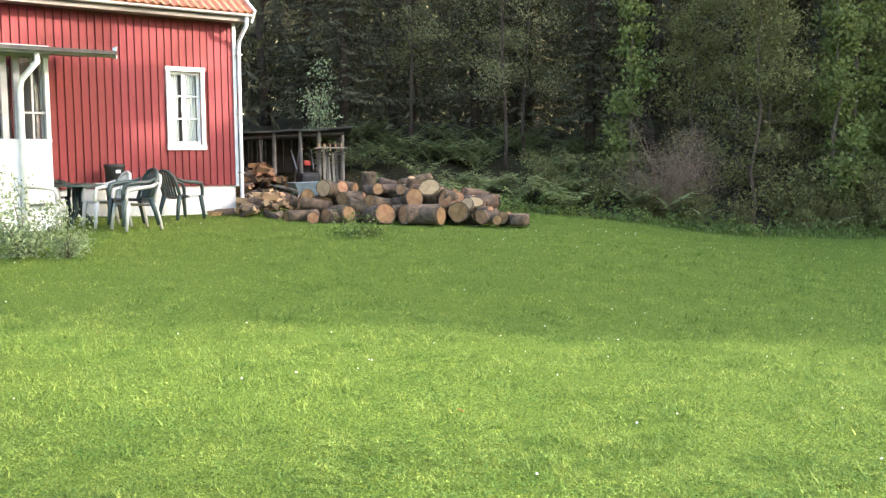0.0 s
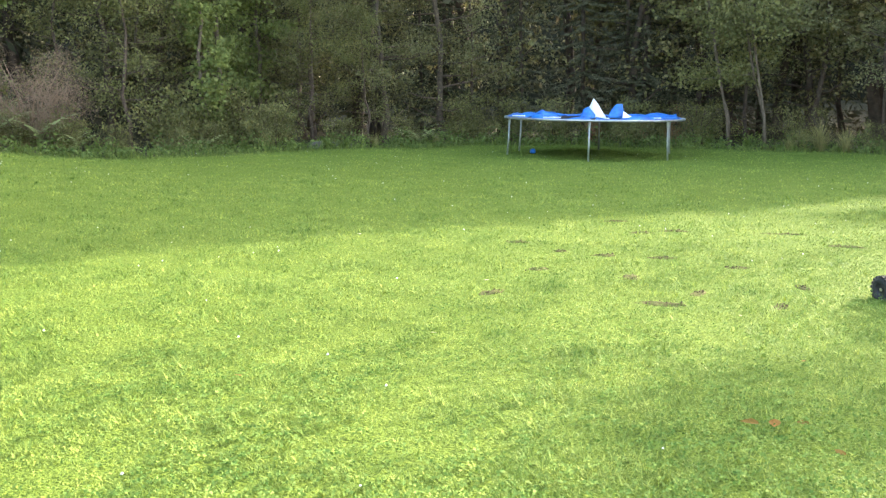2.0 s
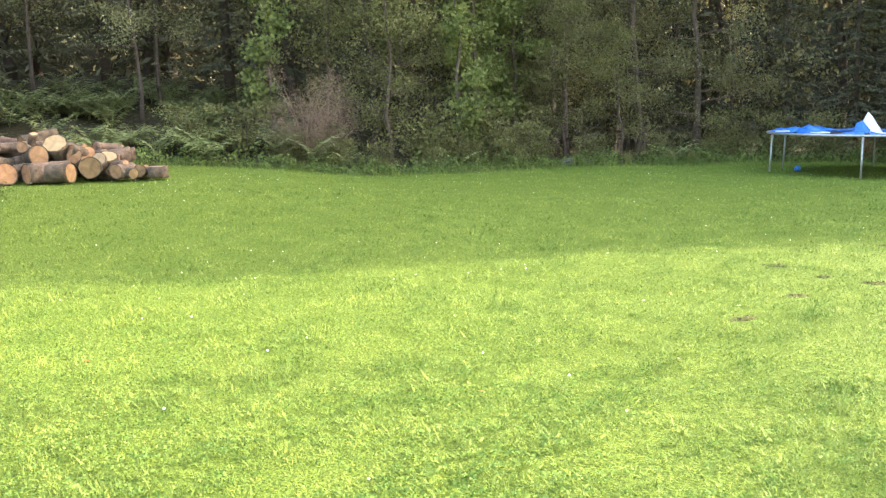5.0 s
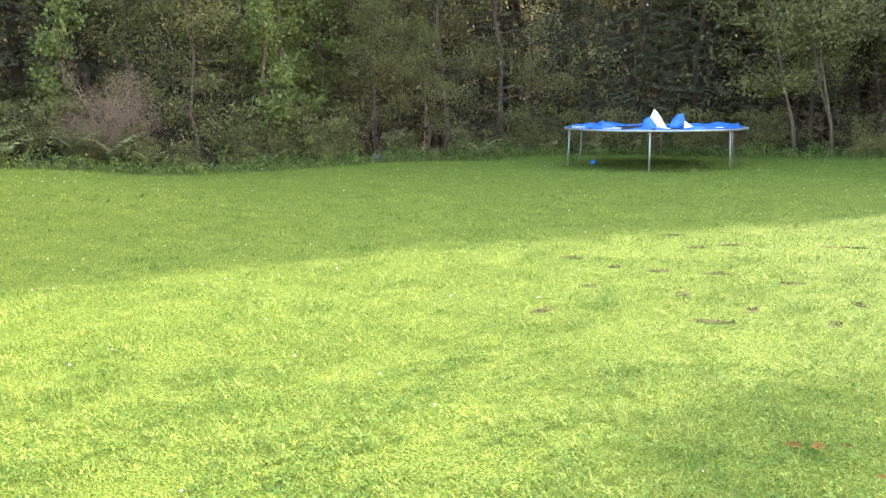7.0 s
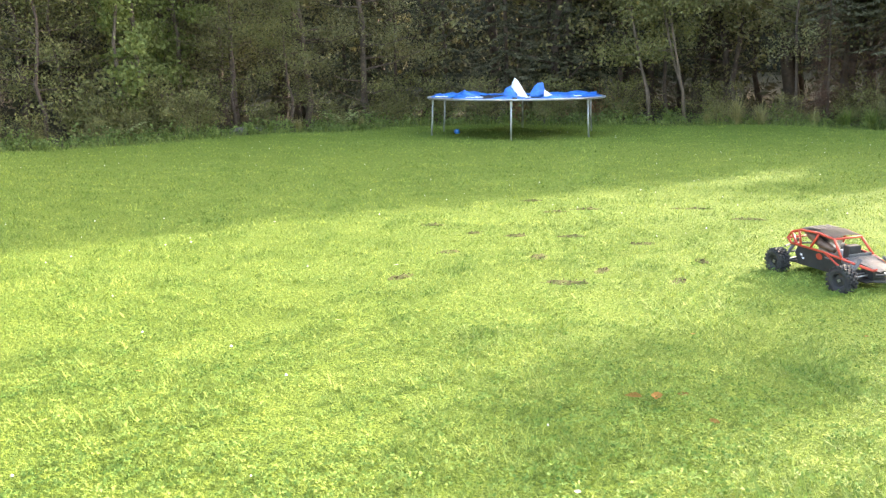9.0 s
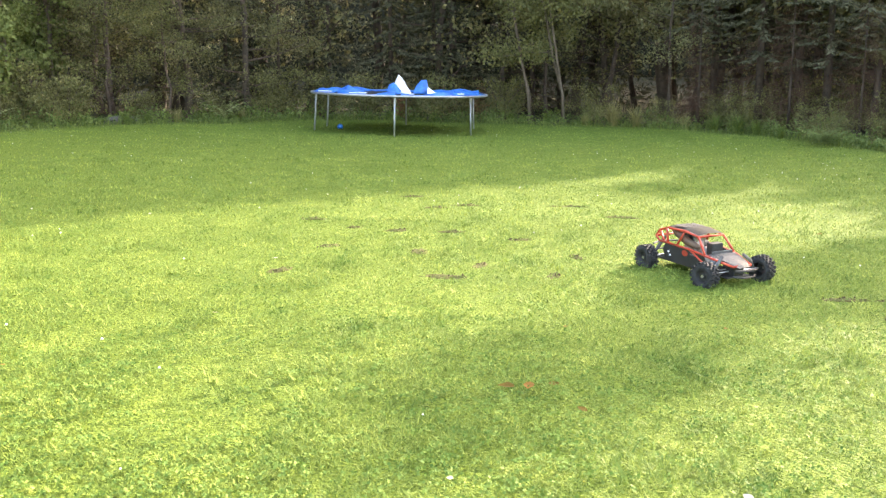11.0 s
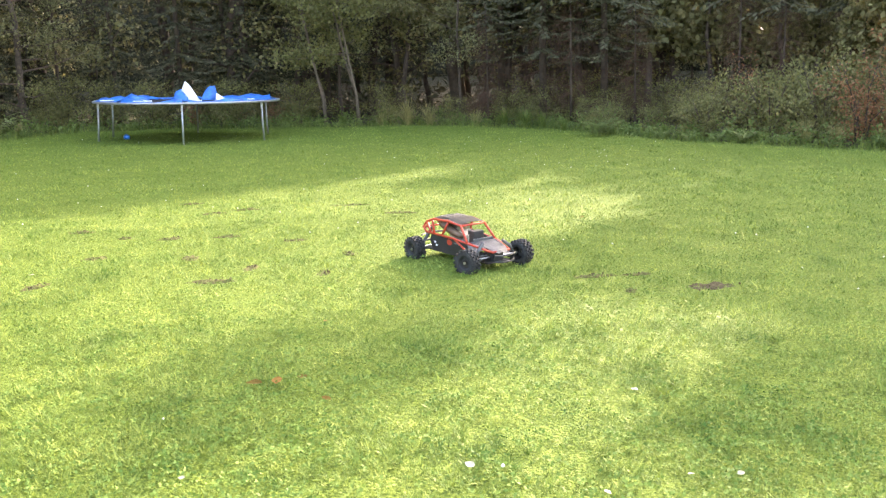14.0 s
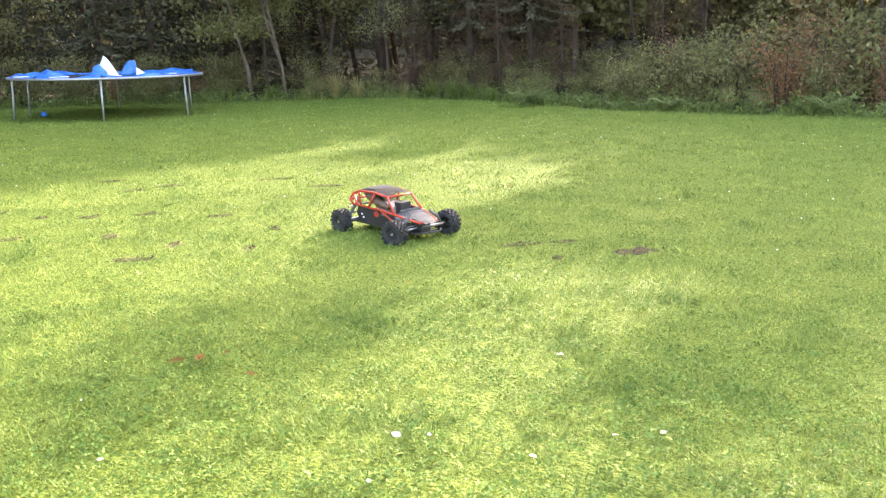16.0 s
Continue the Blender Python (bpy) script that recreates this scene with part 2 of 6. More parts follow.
LAWN = [(-40, 21.5), (-7, 21.5), (-3.2, 20.3), (2.0, 20.6), (4.6, 20.6), (6.0, 19.7), (9.3, 20.2), (11.7, 20.8), (14, 20.2), (16.5, 20.6), (18.5, 19.5), (21, 16.3),
        (22.4, 14.5), (23.0, 12.6), (23.2, 9.8), (21.4, 7.3), (20.3, 4.6), (20.2, 2.2), (20.1, 0.2), (20.4, -6), (19, -40), (-40, -40)]


def lawn_inside(x, y):
    """Signed distance to the lawn's outline, above 0 inside."""
    x, y = np.asarray(x, float), np.asarray(y, float)
    best, odd = np.full(x.shape, 1e9), np.zeros(x.shape, bool)
    for (x0, y0), (x1, y1) in zip(LAWN, LAWN[1:] + LAWN[:1]):
        dx, dy = x1 - x0, y1 - y0
        t = np.clip(((x - x0) * dx + (y - y0) * dy) / (dx * dx + dy * dy), 0, 1)
        best = np.minimum(best, np.hypot(x - x0 - t * dx, y - y0 - t * dy))
        cross = (y0 > y) != (y1 > y)
        with np.errstate(divide="ignore", invalid="ignore"):
            odd ^= cross & (x < x0 + (y - y0) * dx / (dy if dy else 1e-9))
    return np.where(odd, best, -best)


def mesh_np(name, verts, faces, mat, smooth_shade=False):
    """A mesh from an array of vertices and an array of faces with one count of corners."""
    me = bpy.data.meshes.new(name)
    verts, faces = np.asarray(verts, np.float32).reshape(-1, 3), np.asarray(faces, np.int32)
    k = faces.shape[1]
    me.vertices.add(len(verts))
    me.vertices.foreach_set("co", verts.ravel())
    me.loops.add(faces.size)
    me.loops.foreach_set("vertex_index", faces.ravel())
    me.polygons.add(len(faces))
    me.polygons.foreach_set("loop_start", np.arange(0, faces.size, k, dtype=np.int32))
    if smooth_shade:
        me.polygons.foreach_set("use_smooth", np.ones(len(faces), bool))
    me.materials.append(mat)
    me.update(calc_edges=True)
    return me


def part(name, bm, mat, parent=None, label="", shade=False):
    """Links a bmesh, or a ready mesh, as one mesh object under a thing or a part."""
    if isinstance(bm, bmesh.types.BMesh):
        me = bpy.data.meshes.new(name)
        bmesh.ops.recalc_face_normals(bm, faces=bm.faces)
        if shade:
            for f in bm.faces:
                f.smooth = True
        bm.to_mesh(me)
        bm.free()
        for q in (mat if isinstance(mat, (list, tuple)) else [mat]):
            me.materials.append(q)
    else:
        me = bm
    ob = new(name, me)
    if parent:
        ob.parent = parent
    if label:
        ob["label"] = label
    return ob


def thing(name, m, label, category, group="", kind=""):
    e = new(name)
    e.matrix_world = m
    e.empty_display_size = 0.1
    return tagged(e, label, category, group, kind)


def add_box(bm, lo, hi, bevel=0.0, m=None):
    ret = bmesh.ops.create_cube(bm, size=1)
    vs = ret["verts"]
    for v in vs:
        v.co = Vector([lo[i] + (v.co[i] + 0.5) * (hi[i] - lo[i]) for i in range(3)])
    if bevel:
        es = list({e for v in vs for e in v.link_edges})
        r = bmesh.ops.bevel(bm, geom=es, offset=bevel, segments=2, profile=0.7, affect="EDGES")
        vs = list({v for f in r["faces"] for v in f.verts} | {v for v in vs if v.is_valid})
    if m is not None:
        bmesh.ops.transform(bm, matrix=m, verts=[v for v in vs if v.is_valid])
    return vs


def box(lo, hi, bevel=0.0, m=None):
    bm = bmesh.new()
    add_box(bm, lo, hi, bevel, m)
    return bm


def add_tube(bm, pts, radii, sides=8, close=False):
    """A round tube along points."""
    pts = [Vector(p) for p in pts]
    if not isinstance(radii, (list, tuple)):
        radii = [radii] * len(pts)
    rings, side = [], None
    for i, p in enumerate(pts):
        if close:
            d = pts[(i + 1) % len(pts)] - pts[i - 1]
        else:
            d = pts[min(i + 1, len(pts) - 1)] - pts[max(i - 1, 0)]
        d.normalize()
        if side is None:
            side = d.orthogonal().normalized()
        side = (side - d * side.dot(d)).normalized()
        up = d.cross(side)
        rings.append([bm.verts.new(p + (side * math.cos(a) + up * math.sin(a)) * radii[i]) for a in [2 * math.pi * j / sides for j in range(sides)]])
    pairs = list(zip(rings, rings[1:])) + ([(rings[-1], rings[0])] if close else [])
    for a, b in pairs:
        for j in range(sides):
            bm.faces.new((a[j], a[(j + 1) % sides], b[(j + 1) % sides], b[j]))
    if not close:
        bm.faces.new(rings[0][::-1])
        bm.faces.new(rings[-1])
    return rings


def tube(pts, radii, sides=8, close=False):
    bm = bmesh.new()
    add_tube(bm, pts, radii, sides, close)
    return bm


# ---------------------------------------------------------------- ground
def build_ground():
    near = np.concatenate([np.linspace(-900, -60, 9)[:-1], np.linspace(-60, -14, 14)[:-1], np.linspace(-14, 34, 97), np.linspace(34, 60, 10)[1:], np.linspace(60, 900, 9)[1:]])
    X, Y = np.meshgrid(near, near, indexing="ij")
    Z = ground_z(X, Y)
    n = len(near)
    idx = np.arange(n * n).reshape(n, n)
    f = np.stack([idx[:-1, :-1], idx[1:, :-1], idx[1:, 1:], idx[:-1, 1:]], -1).reshape(-1, 4)
    me = mesh_np("ground", np.stack([X, Y, Z], -1), f, M_GROUND, True)
    at = me.attributes.new("lawn", "FLOAT", "POINT")
    at.data.foreach_set("value", smooth(-0.6, 0.5, lawn_inside(X, Y)).ravel().astype(np.float32))
    tagged(new("ground", me), "mown green lawn with leaf litter under the trees", "lawn", kind="structure")


build_ground()


# ---------------------------------------------------------------- house
HOUSE = Matrix(((-0.78, 0.625, 0, -3.9), (-0.625, -0.78, 0, 18.12), (0, 0, 1, 0.60), (0, 0, 0, 1)))   # s along the wall, o outwards, h up


def H(s, o, h=0.0, turn=0.0):
    return HOUSE @ pose(s, o, h, 0, 0, turn)


def build_house():
    house = thing("house", HOUSE, "red wooden house with white trim and orange tile roof", "house")
    bm = bmesh.new()
    WX0, WX1, WZ0, WZ1 = 0.68, 1.30, 1.34, 2.66          # window opening
    def slab(s0, s1, h0, h1):
        add_box(bm, (s0, -0.22, h0), (s1, -0.025, h1))
    slab(0, WX0, 0.6, 3.62)
    slab(WX1, 9.5, 0.6, 3.62)
    slab(WX0, WX1, 0.6, WZ0)
    slab(WX0, WX1, WZ1, 3.62)
    add_box(bm, (0, -7.5, 0.6), (0.2, -0.22, 3.62))
    add_box(bm, (9.3, -7.5, 0.6), (9.5, -0.22, 3.62))
    add_box(bm, (0, -7.7, 0.6), (9.5, -7.5, 3.62))
    wall = part("wall", bm, M_REDDARK, house, "dark red backing wall")
    def plank_mesh(h0, h1):
        return box((0.0105, -0.022, h0), (0.1255, 0.004, h1), 0.004)
    full = None
    k = 0
    while k * 0.136 < 9.5:
        s = k * 0.136
        runs = [(0.58, 3.6)]
        if s + 0.136 > WX0 - 0.05 and s < WX1 + 0.05:
            runs = [(0.58, WZ0 - 0.02), (WZ1 + 0.02, 3.6)]
        for h0, h1 in runs:
            if len(runs) == 1 and full:
                ob = part("plank", full.data, M_RED, wall)
            else:
                ob = part("plank", plank_mesh(h0, h1), M_RED, wall)
                if len(runs) == 1:
                    full = ob
            ob.location.x = s
        k += 1
    part("foundation", box((0.02, -7.6, -0.4), (9.48, -0.04, 0.6)), M_PLASTER, house, "whitewashed plaster foundation")
    part("corner_board", box((-0.03, -0.1, 0.56), (0.035, 0.026, 3.6), 0.006), M_WHITE, house, "narrow white corner board")
    # window
    win = part("window", box((WX0, -0.10, WZ0), (WX1, -0.085, WZ1)), M_GLASS, house, "white casement window with six panes")
    win.visible_shadow = False
    def bars(name, pieces, o0=-0.10, o1=0.05, mat=M_WHITE, parent=win):
        for (s0, h0, s1, h1) in pieces:
            part(name, box((s0, o0, h0), (s1, o1, h1), 0.006), mat, parent)
    bars("casing", [(WX0 - 0.055, WZ0 - 0.07, WX0 + 0.005, WZ1 + 0.02), (WX1 - 0.005, WZ0 - 0.07, WX1 + 0.055, WZ1 + 0.02)], -0.02, 0.045)
    bars("head_casing", [(WX0 - 0.065, WZ1, WX1 + 0.065, WZ1 + 0.08)], -0.02, 0.055)
    bars("window_sill", [(WX0 - 0.065, WZ0 - 0.095, WX1 + 0.065, WZ0)], -0.02, 0.055)
    bars("sash", [(WX0, WZ0, WX0 + 0.055, WZ1), (WX1 - 0.055, WZ0, WX1, WZ1), ((WX0 + WX1) / 2 - 0.035, WZ0, (WX0 + WX1) / 2 + 0.035, WZ1)], -0.11, -0.06)
    bars("glazing_bar", [(WX0, WZ0, WX1, WZ0 + 0.06), (WX0, WZ1 - 0.06, WX1, WZ1), (WX0, WZ0 + 0.46, WX1, WZ0 + 0.485), (WX0, WZ0 + 0.87, WX1, WZ0 + 0.895)], -0.108, -0.062)
    bm = bmesh.new()
    for s0, s1 in ((WX0 + 0.04, WX0 + 0.29), (WX1 - 0.24, WX1 - 0.03)):
        pts = [(s0 + (s1 - s0) * i / 14, -0.17 + 0.018 * math.sin(i * 2.1)) for i in range(15)]
        row = [[bm.verts.new((s, o, h)) for s, o in pts] for h in (WZ0 + 0.02, WZ1 - 0.02)]
        for i in range(14):
            bm.faces.new((row[0][i], row[0][i + 1], row[1][i + 1], row[1][i]))
    part("curtain", bm, M_CURTAIN, win, "white gathered curtain")
    # plate added behind the panes; its grey stands in for their reflections
    part("pane_reflection_plate", box((WX0 - 0.1, -0.6, WZ0 - 0.1), (WX1 + 0.1, -0.55, WZ1 + 0.1)), M_FRAME, win)
    # roof
    part("soffit", box((-0.16, -0.02, 3.60), (9.7, 0.34, 3.64)), M_SOFFIT, house, "dirty white boarded soffit with eave shade in its colour")
    part("fascia", box((-0.16, 0.34, 3.59), (9.7, 0.37, 3.70)), M_SOFFIT, house, "white eave board")
    slope = math.atan2(2.9, 4.0)
    rm = pose(0, 0.42, 3.72, 0, 0, 0) @ Matrix.Rotation(-slope, 4, "X")
    part("roof", box((-0.18, -5.2, -0.03), (9.7, 0.0, 0.03), 0, rm), M_TILE, house, "orange clay tile roof")
    # roof tiles: rows of curved pantiles near the visible eave
    bm = bmesh.new()
    n = 6
    top = [[bm.verts.new((0.16 * i / n, y, 0.045 + 0.024 * math.cos(2 * math.pi * i / n) + dz)) for i in range(n + 1)] for y, dz in ((0.0, 0.012), (-0.36, 0.0))]
    for i in range(n):
        bm.faces.new((top[0][i], top[0][i + 1], top[1][i + 1], top[1][i]))
    low = [bm.verts.new((v.co.x, v.co.y, v.co.z - 0.02)) for v in top[0]]
    for i in range(n):
        bm.faces.new((low[i], low[i + 1], top[0][i + 1], top[0][i]))
    tile = part("roof_tile", bm, M_TILE, house)
    tiles = [(i, j) for j in range(5) for i in range(60)]
    for q, (i, j) in enumerate(tiles):
        t = tile if q == 0 else part("roof_tile", tile.data, M_TILE, house)
        t.matrix_basis = rm @ pose(-0.17 + i * 0.159, 0.03 - j * 0.33, 0.012 + 0.004 * random.random(), random.uniform(-0.6, 0.6))
    part("barge_board", box((-0.21, -5.2, -0.14), (-0.17, 0.06, 0.12), 0.005, rm), M_WHITE, house, "white painted barge board")
    # gutter and pipe
    bm = bmesh.new()
    prof = [(0.046 * math.cos(a), 0.046 * math.sin(a)) for a in [math.pi * (1 + j / 8) for j in range(9)]]
    ends = [[bm.verts.new((s, 0.44 + o, 3.72 + h)) for o, h in prof] + [bm.verts.new((s, 0.44 + o * 0.9, 3.72 + h * 0.9)) for o, h in prof[::-1]] for s in (-0.2, 9.7)]
    for j in range(18):
        bm.faces.new((ends[0][j], ends[0][(j + 1) % 18], ends[1][(j + 1) % 18], ends[1][j]))
    part("gutter", bm, M_FRAME, house, "dull white half-round gutter")
    part("downpipe", tube([(-0.06, 0.44, 3.66), (-0.06, 0.42, 3.52), (-0.06, 0.12, 3.28), (-0.06, 0.075, 3.15), (-0.06, 0.075, 0.05), (-0.06, 0.16, -0.02)], 0.035, 12), M_WHITE, house, "white metal downpipe", True)
    for h in (0.8, 1.9, 3.0):
        part("pipe_clip", box((-0.11, 0.02, h), (-0.01, 0.122, h + 0.03), 0.004), M_METAL, house)
    return house


build_house()


def build_porch():
    """Glazed white porch, standing against the long wall."""
    porch = thing("porch", H(3.8, 0), "white glazed porch with low metal-edged roof", "porch")
    D = 1.45
    part("front_wall", box((0, D - 0.14, -0.4), (5.2, D, 1.35), 0.01), M_WHITE, porch, "white painted lower wall")
    part("side_wall", box((0, 0.01, -0.4), (0.14, D - 0.14, 1.35)), M_WHITE, porch)
    part("window_ledge", box((-0.006, D - 0.15, 1.35), (5.2, D + 0.015, 1.40), 0.006), M_WHITE, porch)
    for s in (0.0, 0.42, 0.60, 1.25, 1.95, 2.65, 3.35, 4.05, 5.10):
        part("post", box((s, D - 0.12, 1.40), (s + (0.06 if s == 0 else 0.09), D - 0.005, 2.62), 0.005), M_WHITE if s == 0 else M_FRAME, porch)
    for s0, s1 in ((0.06, 0.42), (0.69, 1.25), (1.34, 1.95), (2.04, 2.65), (2.74, 3.35), (3.44, 4.05), (4.14, 5.10)):
        pane = part("window", box((s0, D - 0.07, 1.40), (s1, D - 0.06, 2.62)), M_GLASS, porch)
        pane.visible_shadow = False
        mid = (s0 + s1) / 2
        part("glazing_bar", box((mid - 0.016, D - 0.09, 1.40), (mid + 0.016, D - 0.04, 2.62), 0.004), M_FRAME, pane)
        part("glazing_bar", box((s0, D - 0.088, 1.78), (s1, D - 0.042, 1.81), 0.004), M_FRAME, pane)
    part("head_beam", box((-0.02, D - 0.15, 2.62), (5.2, D + 0.01, 2.80), 0.006), M_FRAME, porch)
    part("side_beam", box((0, 0.02, 2.62), (0.13, D - 0.15, 2.8)), M_WHITE, porch)
    part("side_window", box((0.05, 0.02, 1.35), (0.06, D - 0.13, 2.62)), M_GLASS, porch).visible_shadow = False
    for o in (0.40, 0.85, 1.25):
        part("side_post", box((0.02, o, 1.35), (0.10, o + 0.07, 2.62), 0.005), M_FRAME, porch)
    part("side_rail", box((0.025, 0.02, 1.78), (0.095, D - 0.15, 1.82), 0.004), M_FRAME, porch)
    part("side_curtain", box((0.12, 0.1, 1.40), (0.135, D - 0.3, 2.60)), M_FRAME, porch, "grey drawn blind")
    part("porch_roof", box((-0.85, 0.01, 2.80), (5.3, D + 0.38, 2.86), 0.008, pose(0, 0, 0, -4)), M_FELT, porch, "low sloping felt roof")
    bm = bmesh.new()
    g0 = Vector((0, D + 0.42, 2.70))
    prof = [(0.065 * math.cos(a), 0.065 * math.sin(a)) for a in [math.pi * (1 + j / 8) for j in range(9)]]
    ends = [[bm.verts.new((s, g0.y + o, g0.z + h)) for o, h in prof] + [bm.verts.new((s, g0.y + o * 0.9, g0.z + h * 0.9)) for o, h in prof[::-1]] for s in (-0.86, 5.3)]
    for j in range(18):
        bm.faces.new((ends[0][j], ends[0][(j + 1) % 18], ends[1][(j + 1) % 18], ends[1][j]))
    part("gutter", bm, M_METAL, porch, "grey galvanised gutter")
    part("gutter_end", box((-0.88, D + 0.35, 2.62), (-0.86, D + 0.49, 2.80), 0.003), M_WHITE, porch)
    part("downpipe", tube([(0.28, D + 0.42, 2.66), (0.28, D + 0.42, 2.52), (0.42, D + 0.10, 2.28), (0.44, D + 0.06, 2.15), (0.44, D + 0.06, -0.1)], 0.045, 12), M_WHITE, porch, "pale painted downpipe", True)
    part("inner_wall", box((0.2, 0.03, 0), (5.1, 0.06, 2.6)), M_WOOD_GREY, porch)
    part("porch_floor", box((0.14, 0.06, 0.25), (5.2, D - 0.14, 0.35)), M_WOOD_GREY, porch)


build_porch()


# ---------------------------------------------------------------- garden furniture
def build_chair(name, m, mat, label, legs_h=0.42):
    """Moulded plastic stacking chair; faces local -y, seat at 0.42 m."""
    c = thing(name, m, label, "chair", group="garden chairs")
    bm = bmesh.new()
    nx, ny = 8, 8
    for side in (0, 1):
        g = [[bm.verts.new(((-0.23 + 0.46 * i / nx) * (1 - 0.12 * j / ny), -0.23 + 0.44 * j / ny, legs_h - 0.022 * math.sin(math.pi * i / nx) - 0.02 * j / ny - 0.02 * side)) for i in range(nx + 1)] for j in range(ny + 1)]
        for j in range(ny):
            for i in range(nx):
                bm.faces.new((g[j][i], g[j][i + 1], g[j + 1][i + 1], g[j + 1][i]))
    part("seat", bm, mat, c, shade=True)
    bm = bmesh.new()
    def back_point(u, v):
        """u across -1..1, v up 0..1"""
        w = 0.21 + 0.02 * v
        return Vector((w * u, 0.20 + 0.13 * v + 0.05 * (1 - u * u), legs_h - 0.02 + 0.46 * v - 0.10 * v * u * u))
    for u in (-0.68, -0.41, -0.135, 0.135, 0.41, 0.68):
        a, b = [back_point(u - 0.095, k / 5) for k in range(6)], [back_point(u + 0.095, k / 5) for k in range(6)]
        off = Vector((0, 0.012, 0))
        va, vb = [bm.verts.new(p) for p in a], [bm.verts.new(p) for p in b]
        vc, vd = [bm.verts.new(p + off) for p in a], [bm.verts.new(p + off) for p in b]
        for k in range(5):
            bm.faces.new((va[k], vb[k], vb[k + 1], va[k + 1]))
            bm.faces.new((vd[k], vc[k], vc[k + 1], vd[k + 1]))
            bm.faces.new((va[k], va[k + 1], vc[k + 1], vc[k]))
            bm.faces.new((vb[k + 1], vb[k], vd[k], vd[k + 1]))
    part("back_slat", bm, mat, c)
    part("back_rim", tube([back_point(-1, 0), back_point(-1, 0.5), back_point(-0.95, 0.9), back_point(-0.6, 1.0), back_point(0, 1.0), back_point(0.6, 1.0), back_point(0.95, 0.9), back_point(1, 0.5), back_point(1, 0)], 0.028, 8), mat, c, shade=True)
    for sx in (-1, 1):
        part("armrest", tube([(sx * 0.235, 0.28, legs_h + 0.30), (sx * 0.262, 0.15, legs_h + 0.245), (sx * 0.27, -0.10, legs_h + 0.225), (sx * 0.262, -0.22, legs_h + 0.20), (sx * 0.25, -0.25, legs_h + 0.10), (sx * 0.245, -0.25, legs_h - 0.02)], [0.02, 0.03, 0.034, 0.034, 0.03, 0.028], 8), mat, c, shade=True)
        part("leg", tube([(sx * 0.235, -0.22, legs_h), (sx * 0.25, -0.25, 0.2), (sx * 0.262, -0.27, 0.0)], [0.042, 0.034, 0.026], 8), mat, c, shade=True)
        part("leg", tube([(sx * 0.205, 0.21, legs_h), (sx * 0.235, 0.27, 0.2), (sx * 0.255, 0.31, 0.0)], [0.042, 0.034, 0.026], 8), mat, c, shade=True)
    return c


def on_ground(s, o, turn):
    m = H(s, o, 0, turn)
    m.translation.z = gz(m.translation.x, m.translation.y)
    return m


def lifted(m, dz, dy=0.0):
    return Matrix.Translation((0, 0, dz)) @ m @ pose(0, dy, 0)


build_chair("garden_chair", on_ground(1.42, 0.7, 285), M_GREENPL, "dark green plastic garden chair beside the house wall")
stack = on_ground(2.8, 2.12, 94)
build_chair("garden_chair", stack, M_PALEPL, "pale plastic garden chair at the bottom of a stack")
build_chair("garden_chair", lifted(stack, 0.075, -0.05), M_GREENPL, "green plastic garden chair on top of a stack")
build_chair("garden_chair", on_ground(3.06, 1.55, 92), M_PALEPL, "faded white plastic garden chair beside the table")
build_chair("garden_chair", on_ground(3.98, 1.35, 250), M_PALEPL, "pale plastic garden chair between porch and table")
build_chair("garden_chair", on_ground(3.72, 0.72, 215), M_GREENPL, "green plastic garden chair between porch and table")


def build_table():
    t = thing("garden_table", on_ground(3.3, 1.0, 0) @ Matrix.Scale(0.92, 4), "dark green round plastic garden table", "table")
    bm = bmesh.new()
    n = 28
    for r0, r1, z0, z1 in ((0.0, 0.50, 0.70, 0.70), (0.50, 0.53, 0.70, 0.69), (0.53, 0.53, 0.69, 0.655)):
        a = [bm.verts.new((r0 * math.cos(2 * math.pi * i / n), r0 * math.sin(2 * math.pi * i / n), z0)) for i in range(n)]
        b = [bm.verts.new((r1 * math.cos(2 * math.pi * i / n), r1 * math.sin(2 * math.pi * i / n), z1)) for i in range(n)]
        for i in range(n):
            bm.faces.new((a[i], a[(i + 1) % n], b[(i + 1) % n], b[i]))
    bmesh.ops.remove_doubles(bm, verts=bm.verts, dist=0.001)
    part("tabletop", bm, M_GREENPL, t)
    for k in range(4):
        a = math.pi / 4 + k * math.pi / 2
        part("leg", tube([(0.06 * math.cos(a), 0.06 * math.sin(a), 0.66), (0.07 * math.cos(a), 0.07 * math.sin(a), 0.2), (0.30 * math.cos(a), 0.30 * math.sin(a), 0.0)], [0.05, 0.042, 0.03], 8), M_GREENPL, t, shade=True)


build_table()


def build_bin():
    b = thing("bin", on_ground(2.46, 0.35, 0), "tall black plastic bin against the red wall", "bin")
    bm = bmesh.new()
    n = 20
    prof = [(0.0, 0.0), (0.13, 0.0), (0.15, 0.5), (0.165, 0.86), (0.178, 0.87), (0.178, 0.915), (0.165, 0.93), (0.0, 0.932)]
    rings = [[bm.verts.new((r * math.cos(2 * math.pi * i / n), r * math.sin(2 * math.pi * i / n), z)) for i in range(n)] for r, z in prof]
    for a, c in zip(rings, rings[1:]):
        for i in range(n):
            bm.faces.new((a[i], a[(i + 1) % n], c[(i + 1) % n], c[i]))
    bmesh.ops.remove_doubles(bm, verts=bm.verts, dist=0.001)
    part("bin_body", bm, M_BLACKPL, b, shade=True)
    part("sticker", box((-0.04, 0.166, 0.78), (0.04, 0.175, 0.83)), M_WHITEV, b, "small white sticker")


build_bin()


